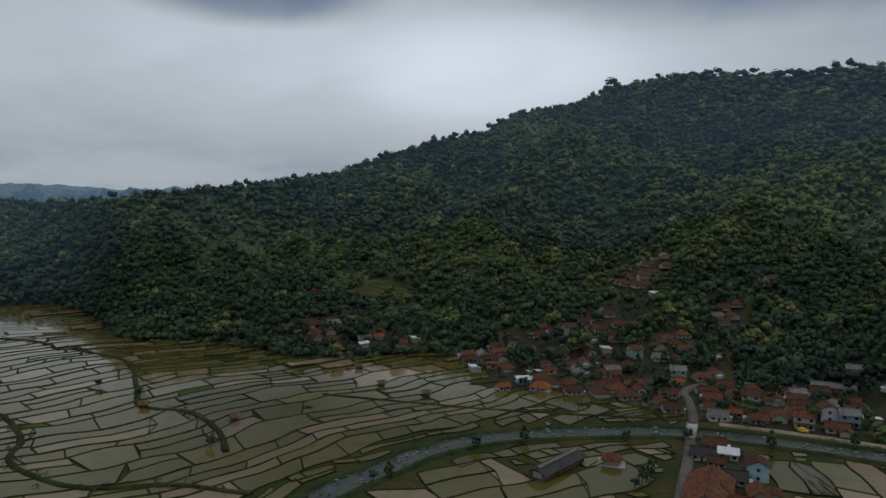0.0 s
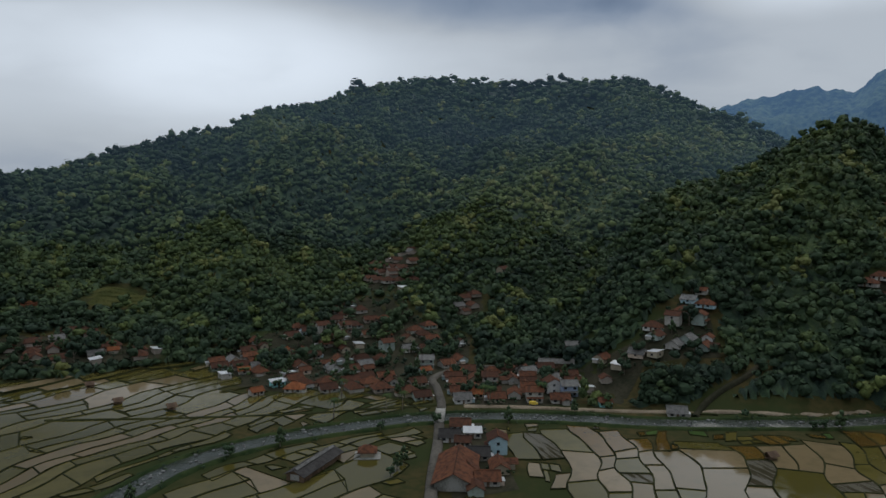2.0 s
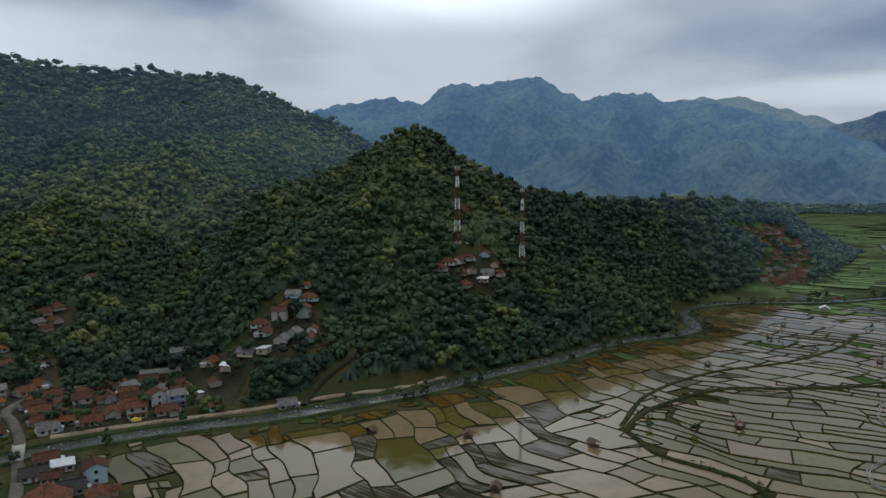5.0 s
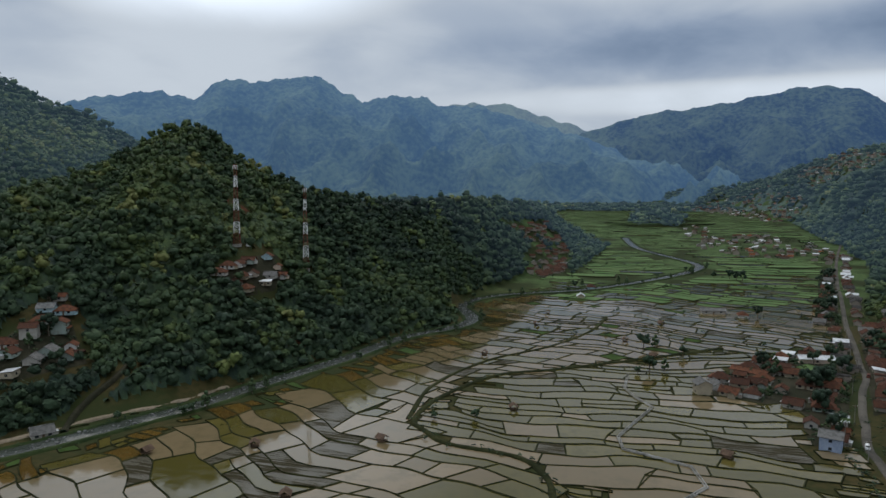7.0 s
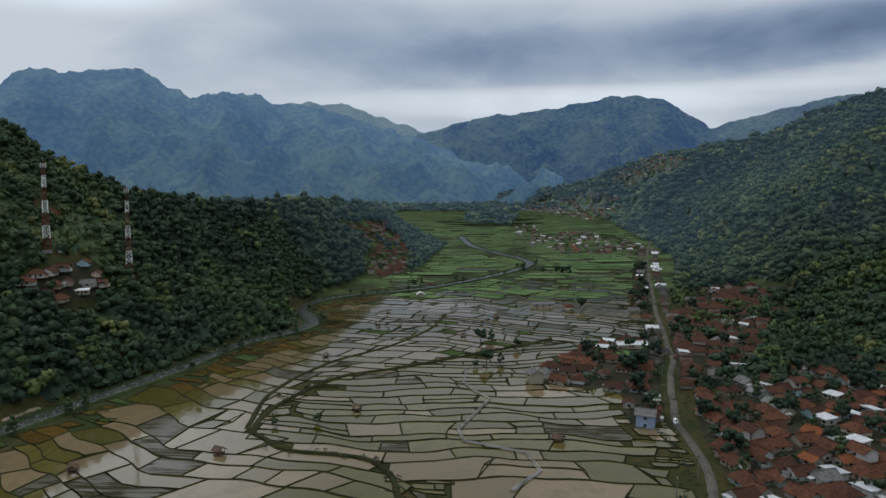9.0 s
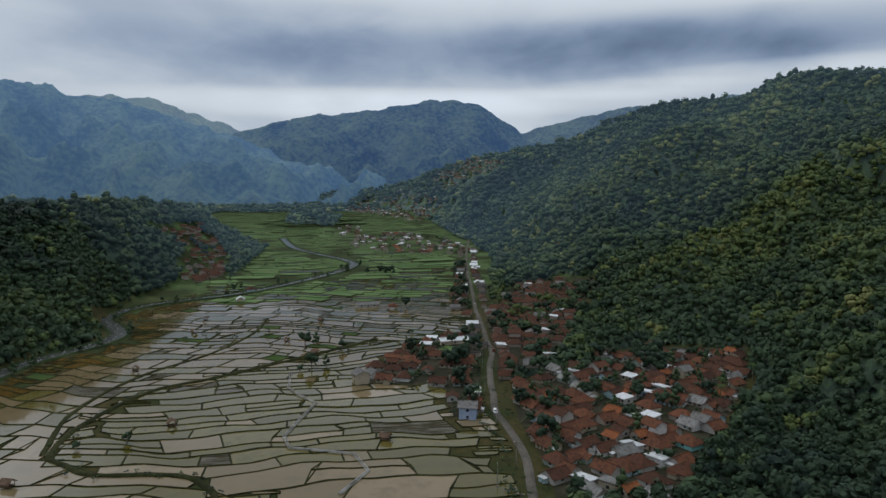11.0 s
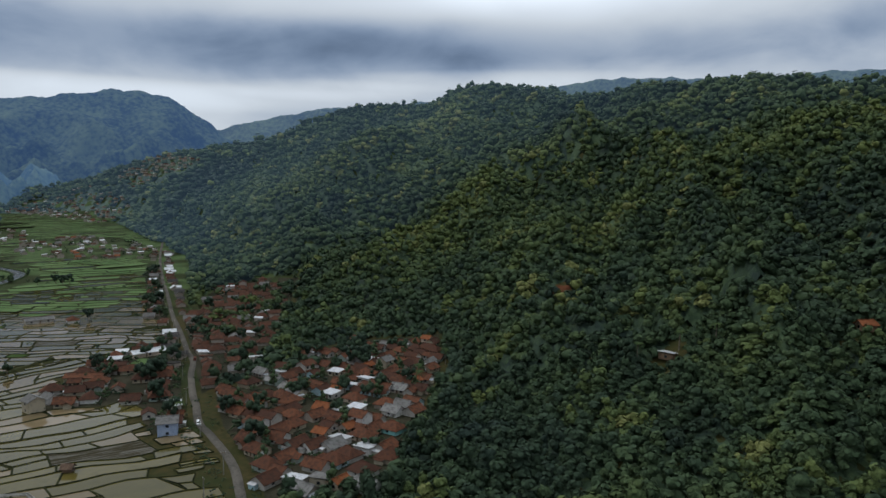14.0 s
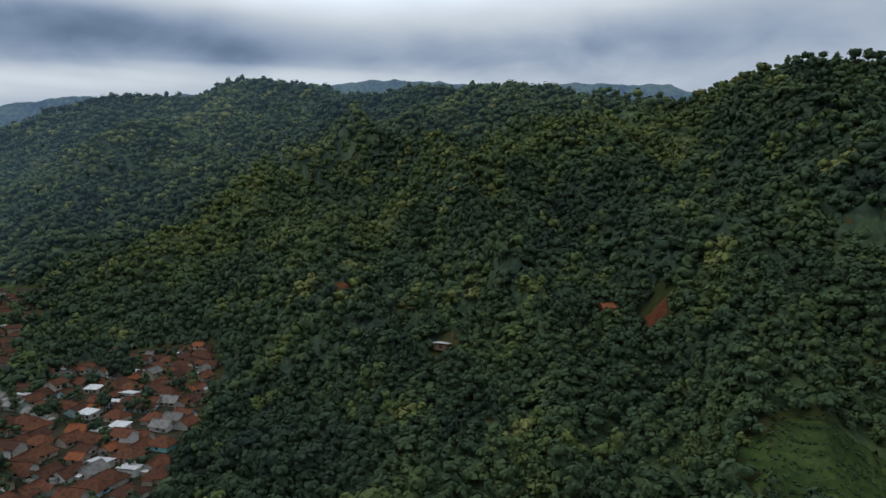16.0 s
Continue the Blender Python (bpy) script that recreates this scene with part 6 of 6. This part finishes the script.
shrubs("hamlet_groves", np.vstack([garden(name, count, 80 + k) for k, (name, count) in enumerate((("distant_edge", 90), ("road_far", 30), ("distant", 110), ("hillside", 60), ("road_east", 40), ("main", 60), ("right", 40)))]), "groves of dark trees among the distant houses", 10, 2.0, 4.6)


rr = np.random.RandomState(12)
far_xy = np.stack([rr.uniform(480, 1500, 900), rr.uniform(-150, 190, 900)], 1)
far_xy = far_xy[(ground_z(far_xy[:, 0], far_xy[:, 1]) - valley(*polar(far_xy[:, 0], far_xy[:, 1])) < 0.5) & ~built_up(far_xy[:, 0], far_xy[:, 1]) & (distance(far_xy[:, 0], far_xy[:, 1], RIVER_LINE[::3]) > 9) & (rr.rand(900) < 0.4)]
shrubs("field_bushes", far_xy, "scattered dark bushes on the banks of the valley fields", 13, 1.0, 2.6)


# ---- poles, vehicles, bridge ----
def pole():
    thing = tagged(new("utility_pole"), "slim concrete utility pole with a crossarm", "utility pole", "poles along the road")
    bm = bmesh.new()
    bmesh.ops.create_cone(bm, cap_ends=True, segments=8, radius1=0.16, radius2=0.10, depth=9.0, matrix=Matrix.Translation((0, 0, 4.3)))
    part("post", bm, CONCRETE, thing)
    part("crossarm", boxes((-0.9, -0.06, 8.1, 0.9, 0.06, 8.25)), WOOD, thing)
    for x in (-0.8, 0.0, 0.8):
        part("insulator", boxes((x - 0.06, -0.06, 8.25, x + 0.06, 0.06, 8.5)), WHITE_PAINT, thing)
    return thing


post = pole()
post.matrix_basis = pose(223, -50, 0)
for i in range(12, len(ROAD_LINE) - 60, 11):
    p, q = ROAD_LINE[i], ROAD_LINE[i + 1] - ROAD_LINE[i]
    q = q / np.linalg.norm(q)
    copy_thing(post, pose(p[0] - q[1] * 4.2, p[1] + q[0] * 4.2, float(ground_z(*p)), 0, 0, math.degrees(math.atan2(q[1], q[0])) + 90))


def van(paint, label):
    thing = tagged(new("van"), label, "van", "vehicles")
    bm = boxes((-2.0, -0.8, 0.35, 2.0, 0.8, 1.05))
    v = box(bm, -1.9, -0.76, 1.05, 1.1, 0.76, 1.75)
    for q in v[4:]:
        q.co.y *= 0.86
        q.co.x *= 0.93
    part("body", bm, paint, thing)
    part("windscreen", boxes((0.98, -0.62, 1.12, 1.12, 0.62, 1.62)), PANE, thing)
    for x in (-1.25, 1.25):
        for y in (-0.78, 0.78):
            bm = bmesh.new()
            bmesh.ops.create_cone(bm, cap_ends=True, segments=12, radius1=0.33, radius2=0.33, depth=0.22, matrix=Matrix.Translation((x, y, 0.33)) @ Matrix.Rotation(radians(90), 4, "X"))
            wheel = part("wheel", bm, DARK_SHEET, thing)
            hub = bmesh.new()
            bmesh.ops.create_cone(hub, cap_ends=True, segments=10, radius1=0.19, radius2=0.17, depth=0.06, matrix=Matrix.Translation((x, y * 1.16, 0.33)) @ Matrix.Rotation(radians(90), 4, "X"))
            part("rim", hub, STEEL, wheel, "grey steel rim")
    return thing


van(WHITE_PAINT, "white van on the village road").matrix_basis = pose(301, -66.2, 0.42, 0, 0, 172)
van(YELLOW_PAINT, "yellow van beside the river lane").matrix_basis = pose(152, 285, 0.6, 0, 0, -28)
van(RED_PAINT, "red van on the village road").matrix_basis = pose(420, -91.2, 0.42, 0, 0, 165)
bridge = tagged(new("bridge"), "low concrete bridge carrying the lane over the river", "bridge")
part("deck", boxes((-9.5, -2.2, 0.9, 9.5, 2.2, 1.33)), CONCRETE, bridge)
for y in (-2.1, 2.1):
    part("parapet", boxes((-9.5, y - 0.1, 1.3, 9.5, y + 0.1, 1.85)), CONCRETE, bridge)
for x in (-5.5, 5.5):
    part("pier", boxes((x - 0.5, -2.3, -0.2, x + 0.5, 2.3, 0.9)), CONCRETE, bridge)
bridge.matrix_basis = pose(104.5, 284, 0.12, 0, 0, 67)
